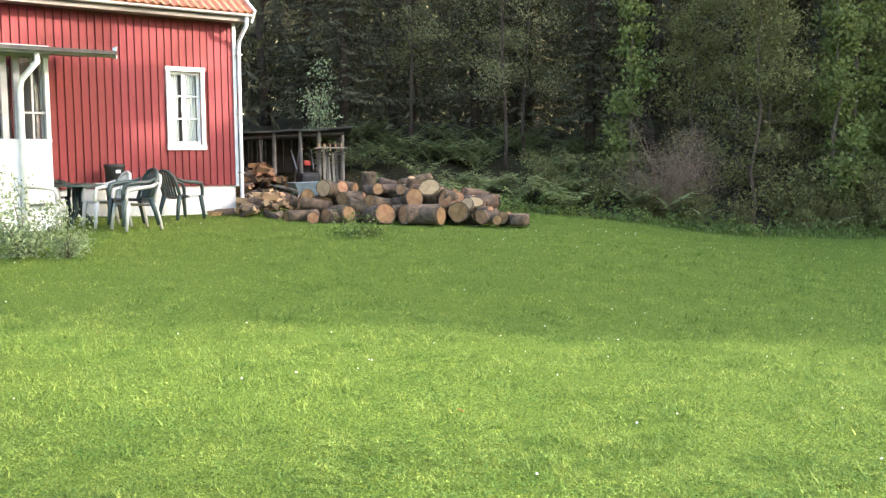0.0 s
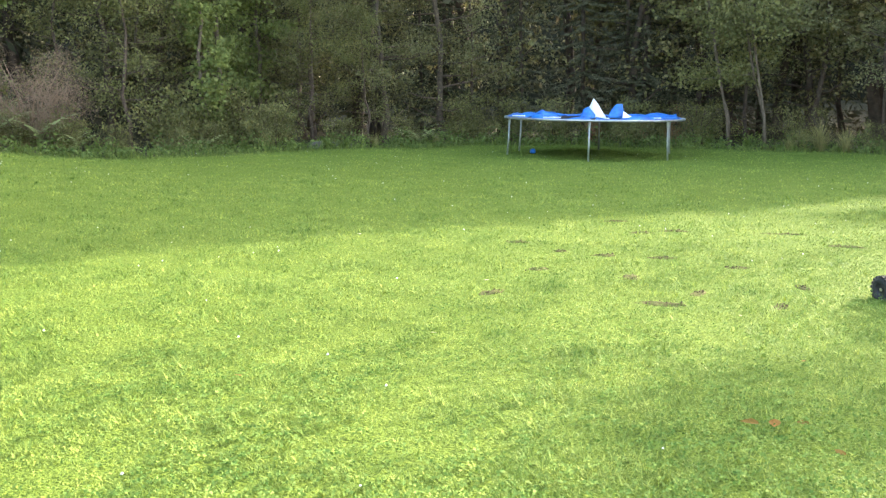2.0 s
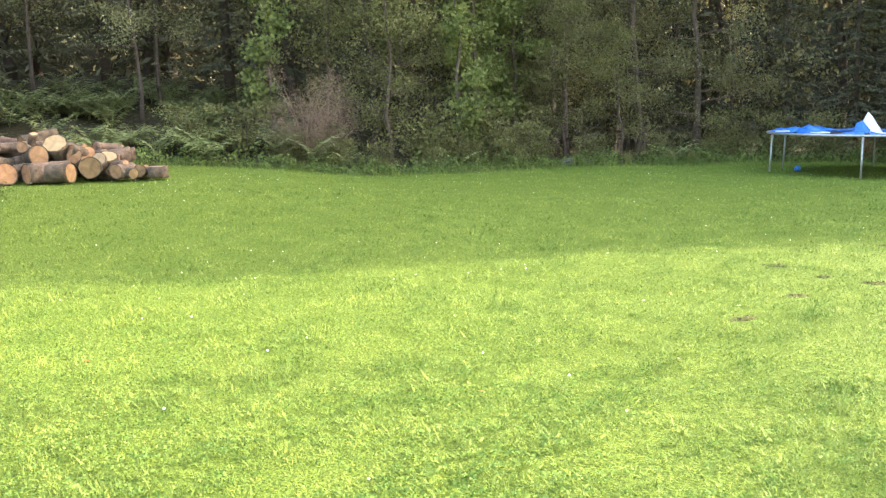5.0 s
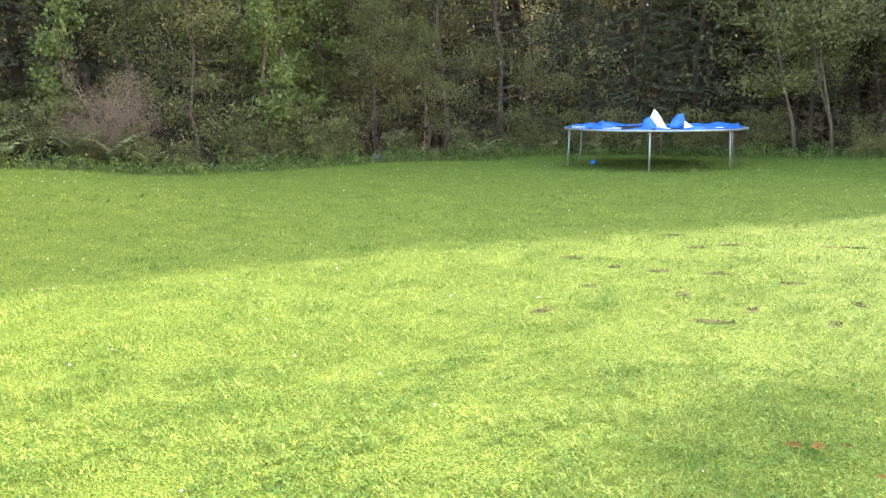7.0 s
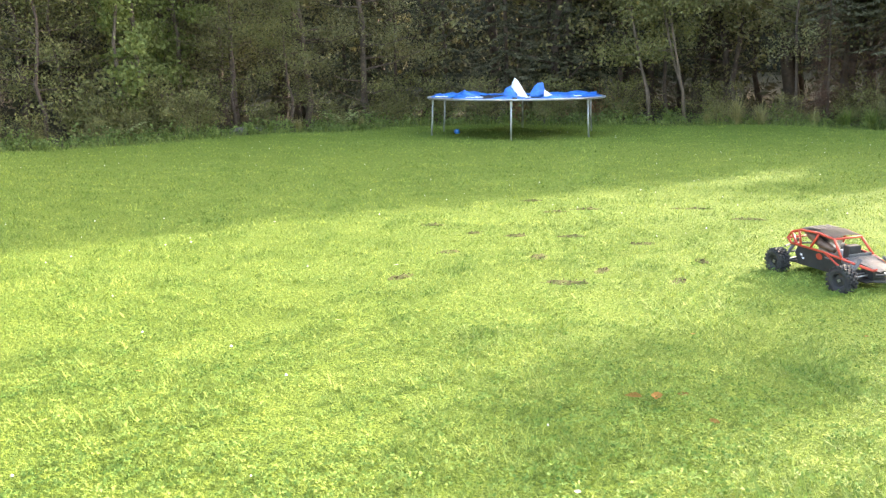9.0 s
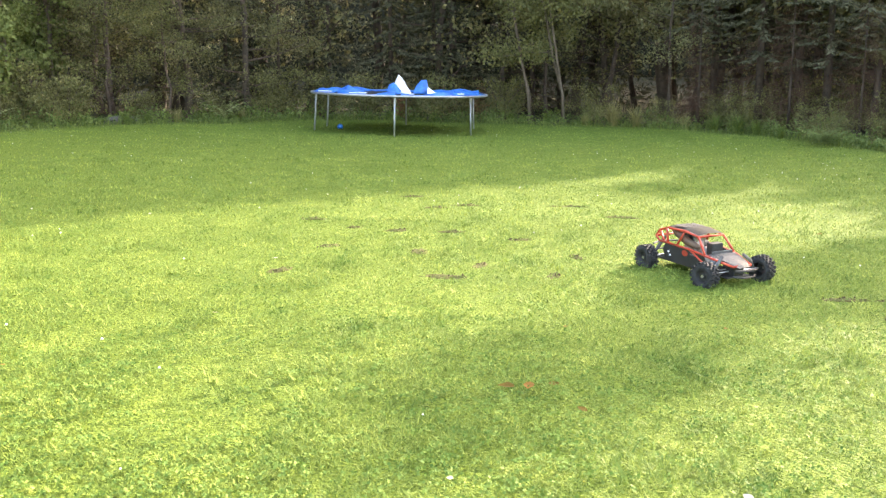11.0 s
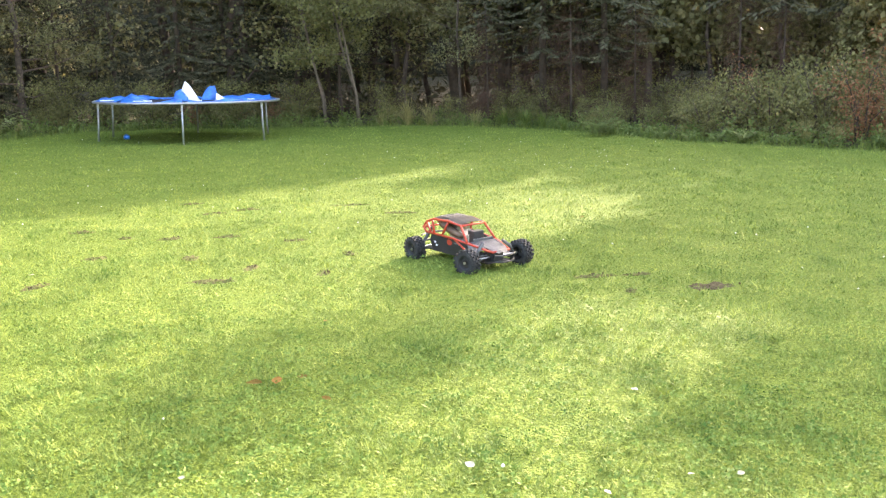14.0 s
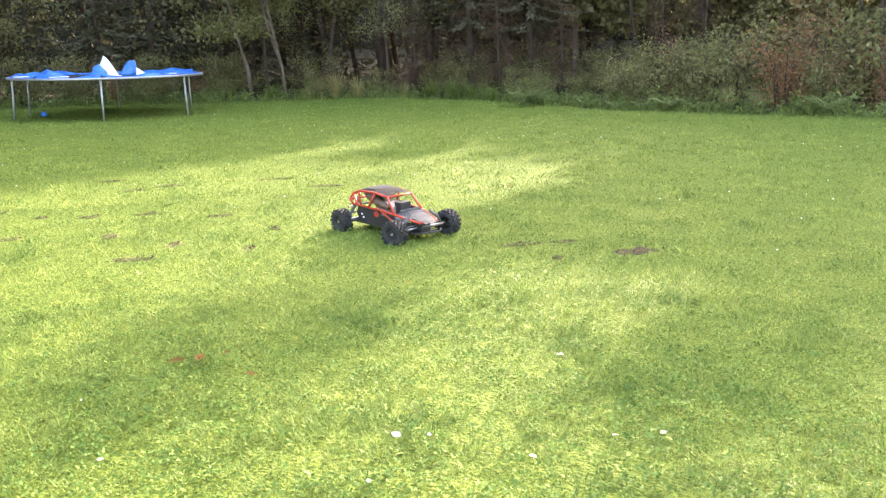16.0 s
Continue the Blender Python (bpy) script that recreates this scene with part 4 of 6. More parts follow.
# ---------------------------------------------------------------- model buggy
def build_buggy():
    """Large petrol model buggy with a tube cage; forward is local +y."""
    x0, y0 = 7.06, 3.15
    car = thing("model_buggy", pose(x0, y0, gz(x0, y0) - 0.012, 0, 0, 158), "black model buggy with orange-red tube cage", "model car")
    WB, TR, RW = 0.362, 0.272, 0.100
    # wheel, built once
    def wheel_meshes():
        bm = bmesh.new()
        n = 24
        prof = [(0.050, -0.040), (0.068, -0.046), (0.082, -0.042), (0.086, -0.022), (0.087, 0.0), (0.086, 0.022), (0.082, 0.042), (0.068, 0.046), (0.050, 0.040)]
        rings = [[bm.verts.new((w, r * math.cos(2 * math.pi * i / n), r * math.sin(2 * math.pi * i / n))) for i in range(n)] for r, w in prof]
        for a, b in zip(rings, rings[1:]):
            for i in range(n):
                bm.faces.new((a[i], a[(i + 1) % n], b[(i + 1) % n], b[i]))
        for k in range(18):
            for w, off in ((-0.032, 0.0), (-0.011, 0.5), (0.011, 0.0), (0.032, 0.5)):
                a = 2 * math.pi * (k + off) / 18
                add_box(bm, (w - 0.009, -0.010, 0.081), (w + 0.009, 0.010, 0.098), 0, Matrix.Rotation(a, 4, "X"))
        tyre = bpy.data.meshes.new("tyre")
        bm.to_mesh(tyre)
        bm.free()
        tyre.materials.append(M_TYRE)
        bm = bmesh.new()
        prof = [(0.0, 0.026), (0.014, 0.028), (0.016, 0.018), (0.040, 0.014), (0.048, 0.034), (0.053, 0.040), (0.053, -0.040)]
        rings = [[bm.verts.new((w, max(r, 0.001) * math.cos(2 * math.pi * i / n), max(r, 0.001) * math.sin(2 * math.pi * i / n))) for i in range(n)] for r, w in prof]
        for a, b in zip(rings, rings[1:]):
            for i in range(n):
                bm.faces.new((a[i], a[(i + 1) % n], b[(i + 1) % n], b[i]))
        rim = bpy.data.meshes.new("rim")
        bm.to_mesh(rim)
        bm.free()
        rim.materials.append(M_BLACKPL)
        return tyre, rim
    tyre, rim = wheel_meshes()
    for sx in (-1, 1):
        for sy in (-1, 1):
            w = part("wheel", tyre, M_TYRE, car, "knobbly black tyre")
            w.matrix_basis = pose(sx * TR, sy * WB, RW - 0.004, random.uniform(0, 90), 0, (180 if sx < 0 else 0) + (14 if sy > 0 else 0)) @ Matrix.Scale(1.07, 4)
            part("rim", rim, M_BLACKPL, w)
            part("hub_nut", box((0.024, -0.009, -0.009), (0.036, 0.009, 0.009), 0.003), M_ALU, w)
            for k in (-1, 1):
                part("suspension_arm", tube([(sx * 0.09, sy * (WB - 0.05 + 0.045 * k), 0.10), (sx * (TR - 0.06), sy * (WB + 0.008 * k), 0.09)], 0.009, 6), M_BLACKPL, car)
            part("shock_absorber", tube([(sx * 0.10, sy * (WB - 0.02), 0.26 if sy < 0 else 0.22), (sx * 0.16, sy * WB, 0.17), (sx * 0.20, sy * WB, 0.11)], [0.013, 0.014, 0.006], 8), M_DUSTY, car, "dark coil-over shock absorber")
            part("drive_shaft", tube([(sx * 0.05, sy * WB, 0.105), (sx * (TR - 0.03), sy * WB, 0.10)], 0.007, 6), M_ALU, car)
    part("chassis_plate", box((-0.11, -0.40, 0.062), (0.11, 0.42, 0.075), 0.004), M_BLACKPL, car)
    part("gearbox", box((-0.05, -0.42, 0.075), (0.05, -0.29, 0.16), 0.015), M_BLACKPL, car)
    part("gearbox", box((-0.05, 0.29, 0.075), (0.05, 0.42, 0.15), 0.015), M_BLACKPL, car)
    for sx in (-1, 1):
        bm = bmesh.new()
        pts = [(-0.27, 0.08), (0.20, 0.08), (0.22, 0.13), (0.18, 0.212), (-0.05, 0.225), (-0.28, 0.225), (-0.31, 0.16)]
        a = [bm.verts.new((sx * 0.150, y, z)) for y, z in pts]
        b = [bm.verts.new((sx * 0.138, y, z)) for y, z in pts]
        bm.faces.new(a)
        bm.faces.new(b[::-1])
        for i in range(7):
            bm.faces.new((a[i], a[(i + 1) % 7], b[(i + 1) % 7], b[i]))
        panel = part("side_panel", bm, M_BLACKPL, car, "black plastic side panel")
        bm = bmesh.new()
        bmesh.ops.create_circle(bm, cap_ends=True, segments=20, radius=1)
        bmesh.ops.transform(bm, matrix=Matrix.Translation((sx * 0.1535, -0.03, 0.180)) @ Matrix.Rotation(radians(90), 4, "Y") @ Matrix.Diagonal((0.024, 0.036, 1, 1)), verts=bm.verts)
        part("red_badge", bm, M_REDPL, panel, "oval red sticker")
        part("white_bar", box((sx * 0.1525 - 0.001, 0.03, 0.178), (sx * 0.1525 + 0.001, 0.08, 0.188)), M_GREYPANEL, panel, "small pale lettering bar")
        for y, z in ((-0.245, 0.150), (-0.225, 0.125)):
            part("sticker", box((sx * 0.1525 - 0.001, y, z), (sx * 0.1525 + 0.001, y + 0.022, z + 0.014)), M_WHITEV, panel, "small white sticker")
    # tube cage
    T = 0.0095
    def both(pts):
        for sx in (-1, 1):
            part("cage_tube", tube([(sx * x, y, z) for x, y, z in pts], T, 8), M_CAGE, car, shade=True)
    both([(0.148, -0.36, 0.225), (0.150, 0.02, 0.220), (0.142, 0.22, 0.200), (0.085, 0.45, 0.160)])
    both([(0.147, -0.25, 0.225), (0.128, -0.295, 0.338)])
    both([(0.147, -0.14, 0.222), (0.125, -0.07, 0.348)])
    both([(0.143, 0.20, 0.203), (0.120, 0.090, 0.328)])
    both([(0.120, 0.090, 0.328), (0.126, -0.07, 0.348), (0.128, -0.28, 0.341), (0.112, -0.40, 0.306), (0.12, -0.445, 0.250), (0.146, -0.36, 0.225)])
    both([(0.112, -0.40, 0.306), (0.146, -0.30, 0.225)])
    both([(0.148, 0.02, 0.22), (0.15, 0.22, 0.13)])
    for y, z, w in ((0.090, 0.328, 0.120), (-0.07, 0.348, 0.126), (-0.28, 0.341, 0.128), (-0.40, 0.306, 0.112), (-0.445, 0.250, 0.12), (0.45, 0.160, 0.085), (0.21, 0.202, 0.142)):
        part("cage_tube", tube([(-w, y, z), (w, y, z)], T, 8), M_CAGE, car, shade=True)
    bm = bmesh.new()
    sec = [(0.085, 0.338), (-0.07, 0.359), (-0.28, 0.352)]
    rows = [[bm.verts.new((x, y, z + 0.010 * (1 - (x / 0.12) ** 2))) for x in (-0.12, -0.06, 0, 0.06, 0.12)] for y, z in sec]
    for a, b in zip(rows, rows[1:]):
        for i in range(4):
            bm.faces.new((a[i], a[i + 1], b[i + 1], b[i]))
    bmesh.ops.solidify(bm, geom=bm.faces[:], thickness=0.006)
    roof = part("roof_panel", bm, M_BLACKPL, car, "scuffed black roof panel")
    for x in (-0.075, -0.03, 0.03, 0.075):
        part("roof_stripe", box((x - 0.013, -0.24, 0.3680), (x + 0.013, -0.10, 0.3695)), M_SCUFF, roof)
    bm = bmesh.new()
    sec = [(0.21, 0.210, 0.130), (0.34, 0.193, 0.100), (0.43, 0.174, 0.075), (0.485, 0.150, 0.05)]
    rows = [[bm.verts.new((x * w, y, z + 0.010 * (1 - x * x))) for x in (-1, -0.5, 0, 0.5, 1)] for y, z, w in sec]
    for a, b in zip(rows, rows[1:]):
        for i in range(4):
            bm.faces.new((a[i], a[i + 1], b[i + 1], b[i]))
    bmesh.ops.solidify(bm, geom=bm.faces[:], thickness=0.006)
    part("bonnet", bm, M_GREYPANEL, car, "grey bonnet panel", True)
    part("engine_block", box((-0.06, -0.17, 0.12), (0.05, -0.05, 0.26), 0.012), M_ALU, car, "finned alloy engine")
    for k in range(5):
        part("cooling_fin", box((-0.07, -0.175, 0.262 + k * 0.012), (0.06, -0.045, 0.268 + k * 0.012)), M_ALU, car)
    part("air_filter", tube([(0.0, -0.24, 0.28), (0.0, -0.16, 0.32)], [0.04, 0.045], 12), M_BLACKPL, car)
    part("exhaust_pipe", tube([(0.06, -0.29, 0.33), (0.09, -0.20, 0.31), (0.095, -0.06, 0.26), (0.09, 0.06, 0.235)], [0.026, 0.034, 0.034, 0.022], 12), M_BROWN, car, "brown heat-stained exhaust pipe", True)
    part("fuel_tank", box((-0.11, -0.02, 0.09), (-0.02, 0.10, 0.22), 0.015), M_WHITEV, car)
    part("radio_box", box((-0.03, 0.13, 0.19), (0.075, 0.20, 0.29), 0.01), M_BLACKPL, car)
    part("dash_plate", box((-0.10, 0.215, 0.20), (0.10, 0.23, 0.235), 0.006), M_DUSTY, car)
    part("fan_cover", tube([(-0.11, -0.11, 0.2), (-0.07, -0.11, 0.2)], 0.06, 16), M_BLACKPL, car)
    for k in (-1, 1):
        part("bumper_tube", tube([(-0.10, 0.49 + 0.01 * k, 0.115 + 0.025 * k), (-0.05, 0.53, 0.115 + 0.025 * k), (0.05, 0.53, 0.115 + 0.025 * k), (0.10, 0.49 + 0.01 * k, 0.115 + 0.025 * k)], 0.008, 6), M_BLACKPL, car)
        part("rear_bumper_tube", tube([(-0.13, -0.46, 0.15 + 0.03 * k), (-0.06, -0.5, 0.15 + 0.03 * k), (0.06, -0.5, 0.15 + 0.03 * k), (0.13, -0.46, 0.15 + 0.03 * k)], 0.008, 6), M_DUSTY, car)
    part("steering_link", tube([(-0.2, 0.33, 0.115), (0.2, 0.33, 0.115)], 0.006, 6), M_ALU, car)


build_buggy()


# ---------------------------------------------------------------- plants
def leaf_mesh(name, centres, length, width, mat, rng, droop=0.3, dirs=None, fold=0.25, flat=0.0):
    """One folded four-cornered leaf at each centre."""
    n = len(centres)
    d = rng.normal(size=(n, 3)) if dirs is None else dirs + rng.normal(size=(n, 3)) * 0.5
    d[:, 2] -= droop
    d /= np.linalg.norm(d, axis=1)[:, None]
    r = rng.normal(size=(n, 3))
    r[:, 2] *= 0.5
    r = r * (1 - flat) + np.array([0, 0, 2.2 * flat])
    s = np.cross(d, r)
    s /= np.linalg.norm(s, axis=1)[:, None] + 1e-9
    up = np.cross(s, d)
    L = (length * rng.uniform(0.6, 1.25, n))[:, None]
    W = L * width / 2
    mid = centres + d * L * 0.45
    v = np.stack([centres, mid + s * W + up * W * fold, centres + d * L, mid - s * W + up * W * fold], 1)
    f = np.arange(4 * n).reshape(n, 4)
    return mesh_np(name, v, f, mat)


def clustered(rng, pts, per, spread):
    c = np.repeat(np.asarray(pts, float), per, axis=0)
    return c + rng.normal(size=c.shape) * np.array(spread)


def tree_proto(seed, height, r0, base, radius, clusters, per, leaf, width, leaf_mat, bark, lean=0.0, stems=1, spread=0.32, top=1.0, label="", category="tree", name="tree", group="trees", profile=0.6, low_r=1.0, limbs=False, wobble=0.012, leaning=(), dead=0, gaps=0.0):
    """Trunk with limbs, and a crown of leaf clusters at the limbs' ends."""
    rng = np.random.default_rng(seed)
    t = thing(name, pose(0, 0, 0), label, category, group=group)
    bm = bmesh.new()
    cl = []
    for st in range(stems):
        a0 = leaning[st] if leaning else rng.uniform(0, 2 * math.pi)
        off = np.array([math.cos(a0), math.sin(a0), 0]) * (0.25 * (stems > 1))
        ln = np.array([math.cos(a0), math.sin(a0), 0]) * (lean + 0.12 * (stems > 1)) * height
        rows = 9
        tp = []
        for i in range(rows):
            q = i / (rows - 1)
            wob = rng.normal(size=3) * wobble * height * (0 < i)
            wob[2] = 0
            tp.append(off + ln * q ** 1.3 + wob + np.array([0, 0, height * 0.97 * q - 0.15]))
        rr = [r0 * (1.25 if i == 0 else 1) * (1 - 0.9 * i / (rows - 1)) + 0.006 for i in range(rows)]
        add_tube(bm, [tuple(p) for p in tp], rr, 8)
        tp = np.array(tp)
        nl = max(5, int(clusters / stems / 7))
        for k in range(nl):
            q = base + (top - base) * (k + rng.uniform(0, 1)) / nl
            s = min(q * (rows - 1), rows - 1.001)
            i0 = int(s)
            p0 = tp[i0] + (tp[i0 + 1] - tp[i0]) * (s - i0)
            u = (q - base) / max(1e-6, 1 - base)
            ext = radius * (low_r + (1 - low_r) * min(1, u * 3)) * (max(0.05, 1 - u) ** profile) * rng.uniform(0.65, 1.15)
            a = rng.uniform(0, 2 * math.pi)
            end = p0 + np.array([math.cos(a) * ext, math.sin(a) * ext, ext * rng.uniform(0.0, 0.5)])
            midp = (p0 + end) / 2 + np.array([0, 0, -0.05 * ext])
            rb = max(0.006, r0 * 0.35 * (1 - 0.7 * u))
            if limbs:
                part("limb", tube([tuple(p0), tuple(midp), tuple(end)], [rb, rb * 0.6, rb * 0.25], 5), bark, t)
            else:
                add_tube(bm, [tuple(p0), tuple(midp), tuple(end)], [rb, rb * 0.6, rb * 0.25], 5)
            for c in range(7):
                w = rng.uniform(0.3, 1.1)
                cl.append(p0 + (end - p0) * w + rng.normal(size=3) * np.array([0.24, 0.24, 0.13]) * (0.4 + 0.4 * ext))
        for k in range(dead):
            p0 = tp[0] + (tp[-1] - tp[0]) * rng.uniform(0.03, base)
            a = rng.uniform(0, 6.28)
            L = rng.uniform(0.5, 1.5)
            o = np.array([math.cos(a), math.sin(a), 0])
            add_tube(bm, [tuple(p0), tuple(p0 + o * L * 0.6 + np.array([0, 0, 0.05 * L])), tuple(p0 + o * L + np.array([0, 0, -0.25 * L]))], [0.012, 0.008, 0.003], 4)
            for q in range(4):
                b = p0 + o * L * rng.uniform(0.3, 0.95)
                add_tube(bm, [tuple(b), tuple(b + rng.normal(size=3) * 0.12 + np.array([0, 0, -0.2]))], [0.006, 0.002], 3)
    part("trunk", bm, bark, t, shade=True)
    if gaps:
        cl = [c for c in cl if noise.noise(Vector(c) * 0.85 + Vector((seed * 3.7, 0, 0))) > gaps]
    pts = clustered(rng, cl, per, (spread * 0.82, spread * 0.82, spread * 0.55))
    part("crown", leaf_mesh("crown", pts, leaf, width, leaf_mat, rng, 0.25, flat=0.15), leaf_mat, t)
    return t


def spruce_proto(seed, height, r0, base, radius, label, dead=False, fine=1):
    rng = np.random.default_rng(seed)
    t = thing("spruce", pose(0, 0, 0), label, "tree", group="spruces")
    part("trunk", tube([(0, 0, -0.2), (0.02, 0.01, height * 0.5), (0, 0, height)], [r0, r0 * 0.6, 0.01], 8), M_BARK_DARK, t, shade=True)
    V = []
    z = base
    while z < height - 0.2:
        u = (z - base) / (height - base)
        L = radius * (1 - u) ** 0.8 * rng.uniform(0.85, 1.1) + 0.15
        nb = 8
        a0 = rng.uniform(0, 6.28)
        for b in range(nb):
            z1 = z + rng.uniform(-0.16, 0.16)
            a = a0 + 2 * math.pi * b / nb + rng.uniform(-0.3, 0.3)
            Lb = L * rng.uniform(0.7, 1.1)
            o = np.array([math.cos(a), math.sin(a), 0])
            sd = np.array([-math.sin(a), math.cos(a), 0])
            k = max(4, int(Lb * fine / 0.16))
            for i in range(k):
                q = (i + 0.7) / k
                p = o * Lb * q + np.array([0, 0, z1 - 0.28 * Lb * q + 0.12 * Lb * q ** 3])
                for s in (-1, 1):
                    ln = (0.30 - 0.13 * q) * rng.uniform(0.6, 1.3) / fine ** 0.5
                    d = sd * s * 0.8 + o * 0.6 + np.array([0, 0, -0.45 * rng.uniform(0.4, 1.6)])
                    d /= np.linalg.norm(d)
                    wv = np.cross(d, rng.normal(size=3))
                    wv /= np.linalg.norm(wv)
                    w = 0.037 / fine ** 0.8
                    V += [p, p + d * ln * 0.5 + wv * w, p + d * ln, p + d * ln * 0.5 - wv * w]
        z += (0.30 + 0.25 * u) * rng.uniform(0.6, 1.4)
    f = np.arange(len(V)).reshape(-1, 4)
    if dead:
        D, n = [], 0
        for k in range(int(36 * base)):
            h0, a = rng.uniform(0.25, base + 0.4), rng.uniform(0, 6.28)
            L = rng.uniform(0.5, 1.0) * radius * 0.75
            o = np.array([math.cos(a), math.sin(a), 0])
            bp = np.array([0, 0, h0])
            e = bp + o * L + np.array([0, 0, -0.22 * L])
            m = np.array([0, 0, 0.007])
            D += [bp - m, bp + m, e + m * 0.4, e - m * 0.4]
            for q in range(9):
                b = bp + (e - bp) * rng.uniform(0.25, 1.0)
                d = rng.normal(size=3) * 0.10 + np.array([0, 0, -0.22]) + o * 0.08
                w = np.cross(d, rng.normal(size=3))
                w = w / np.linalg.norm(w) * 0.004
                D += [b - w, b + w, b + d + w * 0.3, b + d - w * 0.3]
        part("deadwood", mesh_np("deadwood", np.array(D), np.arange(len(D)).reshape(-1, 4), M_DEADTWIG), M_DEADTWIG, t, "dead brown boughs")
    part("needle_crown", mesh_np("needle_crown", np.array(V), f, M_NEEDLE), M_NEEDLE, t)
    return t


def shrub_proto(seed, height, radius, clusters, per, leaf, width, mat, label, name="shrub", stem=M_BARK_DARK, stems=9, group="shrubs"):
    rng = np.random.default_rng(seed)
    t = thing(name, pose(0, 0, 0), label, "shrub", group=group)
    bm = bmesh.new()
    cl = []
    for s in range(stems):
        a, e = rng.uniform(0, 6.28), rng.uniform(0.3, 1.0)
        end = np.array([math.cos(a) * radius * e, math.sin(a) * radius * e, height * rng.uniform(0.45, 1.2) * (1.1 - 0.35 * e)])
        mid = end * np.array([0.35, 0.35, 0.55])
        add_tube(bm, [(0.1 * math.cos(a), 0.1 * math.sin(a), -0.1), tuple(mid), tuple(end)], [0.018, 0.013, 0.005], 5)
        for c in range(max(1, clusters // stems)):
            w = rng.uniform(0.12, 1.05)
            p = mid * (2 * w) if w < 0.5 else mid + (end - mid) * (2 * w - 1)
            cl.append(p + rng.normal(size=3) * 0.16 * radius)
    cl = np.array(cl)
    cl[:, 2] = np.abs(cl[:, 2]) + 0.03
    part("stem", bm, stem, t, shade=True)
    pts = clustered(rng, cl, per, (0.16, 0.16, 0.13))
    pts[:, 2] = np.abs(pts[:, 2])
    part("foliage", leaf_mesh("foliage", pts, leaf, width, mat, rng, 0.1, flat=0.15 if width > 0.2 else 0.0), mat, t)
    return t


def fern_proto(seed, size, fronds, label, mat):
    """Bracken: arching fronds with paired, tapering leaflets."""
    rng = np.random.default_rng(seed)
    t = thing("fern", pose(0, 0, 0), label, "fern", group="ferns")
    for k in range(fronds):
        V = []
        a = 6.28 * k / fronds + rng.uniform(-0.3, 0.3)
        o, sd = np.array([math.cos(a), math.sin(a), 0]), np.array([-math.sin(a), math.cos(a), 0])
        L = size * rng.uniform(0.7, 1.15)
        pts = []
        m = 14
        for i in range(m + 1):
            q = i / m
            pts.append(o * L * (0.12 * q + 0.65 * q * q) + np.array([0, 0, L * (1.0 * q - 0.42 * q * q)]))
        for i in range(m):
            V += [pts[i] - sd * 0.004, pts[i] + sd * 0.004, pts[i + 1] + sd * 0.003, pts[i + 1] - sd * 0.003]
        for i in range(3, m + 1):
            q = i / m
            for s in (-1, 1):
                ln = L * 0.42 * math.sin(math.pi * min(1, (q - 0.1) / 0.95)) ** 0.7 * (1.05 - 0.75 * q)
                d = sd * s + o * 0.35 + np.array([0, 0, -0.15 + 0.2 * rng.uniform(-1, 1)])
                d /= np.linalg.norm(d)
                wv = np.cross(d, np.array([0.1, 0.1, 1.0]))
                wv /= np.linalg.norm(wv)
                w = L * 0.030
                V += [pts[i], pts[i] + d * ln * 0.4 + wv * w, pts[i] + d * ln, pts[i] + d * ln * 0.4 - wv * w]
        part("frond", mesh_np("frond", np.array(V), np.arange(len(V)).reshape(-1, 4), mat), mat, t)
    return t


def put(proto, x, y, turn=None, scale=1.0, used=set()):
    """The first call moves the thing itself, later ones a copy."""
    m = pose(x, y, gz(x, y) - 0.03, 0, 0, random.uniform(0, 360) if turn is None else turn)
    if proto.name not in used:
        used.add(proto.name)
        proto.matrix_world = m @ Matrix.Scale(scale, 4)
        return proto
    ob = copy_thing(proto, m)
    ob.scale = (scale, scale, scale)
    return ob


random.seed(21)
alder = tree_proto(1, 8.5, 0.05, 0.26, 2.4, 190, 72, 0.068, 0.62, M_LEAF_GREY, M_BARK_DARK, 0.02, 1, spread=0.26, label="grey-green alder at the edge of the wood", name="alder", limbs=True, gaps=-0.08, low_r=0.6)
alder_b = tree_proto(2, 7.5, 0.085, 0.10, 2.0, 190, 72, 0.068, 0.65, M_LEAF_DARK, M_BARK, 0.03, 1, spread=0.25, label="dark leafy young tree at the edge of the wood", name="young_tree", limbs=True, gaps=-0.08, low_r=0.75)
maple = tree_proto(3, 7.5, 0.075, 0.22, 1.15, 170, 44, 0.10, 0.9, M_LEAF_LIGHT, M_BARK_PALE, 0.015, 1, spread=0.24, label="light green maple at the edge of the wood", name="maple", limbs=True, low_r=0.6)
slim_maple = tree_proto(34, 6.5, 0.05, 0.12, 0.5, 110, 40, 0.095, 0.9, M_LEAF_LIGHT, M_BARK_PALE, 0.015, 1, spread=0.17, label="slim light green maple sapling by the lawn", name="slim_maple", limbs=True, low_r=0.8, profile=0.4)
low_spruce = spruce_proto(26, 9, 0.09, 0.5, 1.9, "dark spruce with boughs down to the ground", fine=2)
aspen = tree_proto(4, 8.0, 0.034, 0.20, 1.9, 190, 44, 0.08, 0.85, M_LEAF_MID, M_BARK_PALE, 0.09, 2, spread=0.26, label="many-stemmed aspen with slanting brownish trunks", name="aspen", limbs=True, low_r=0.6, wobble=0.006, leaning=(1.9, 2.5))
thicket = tree_proto(5, 5.5, 0.045, 0.14, 1.9, 190, 70, 0.064, 0.6, M_LEAF_MID, M_BARK, 0.03, 1, spread=0.24, label="dense green thicket tree by the lawn", name="thicket_tree", limbs=True, gaps=-0.08, low_r=0.8)
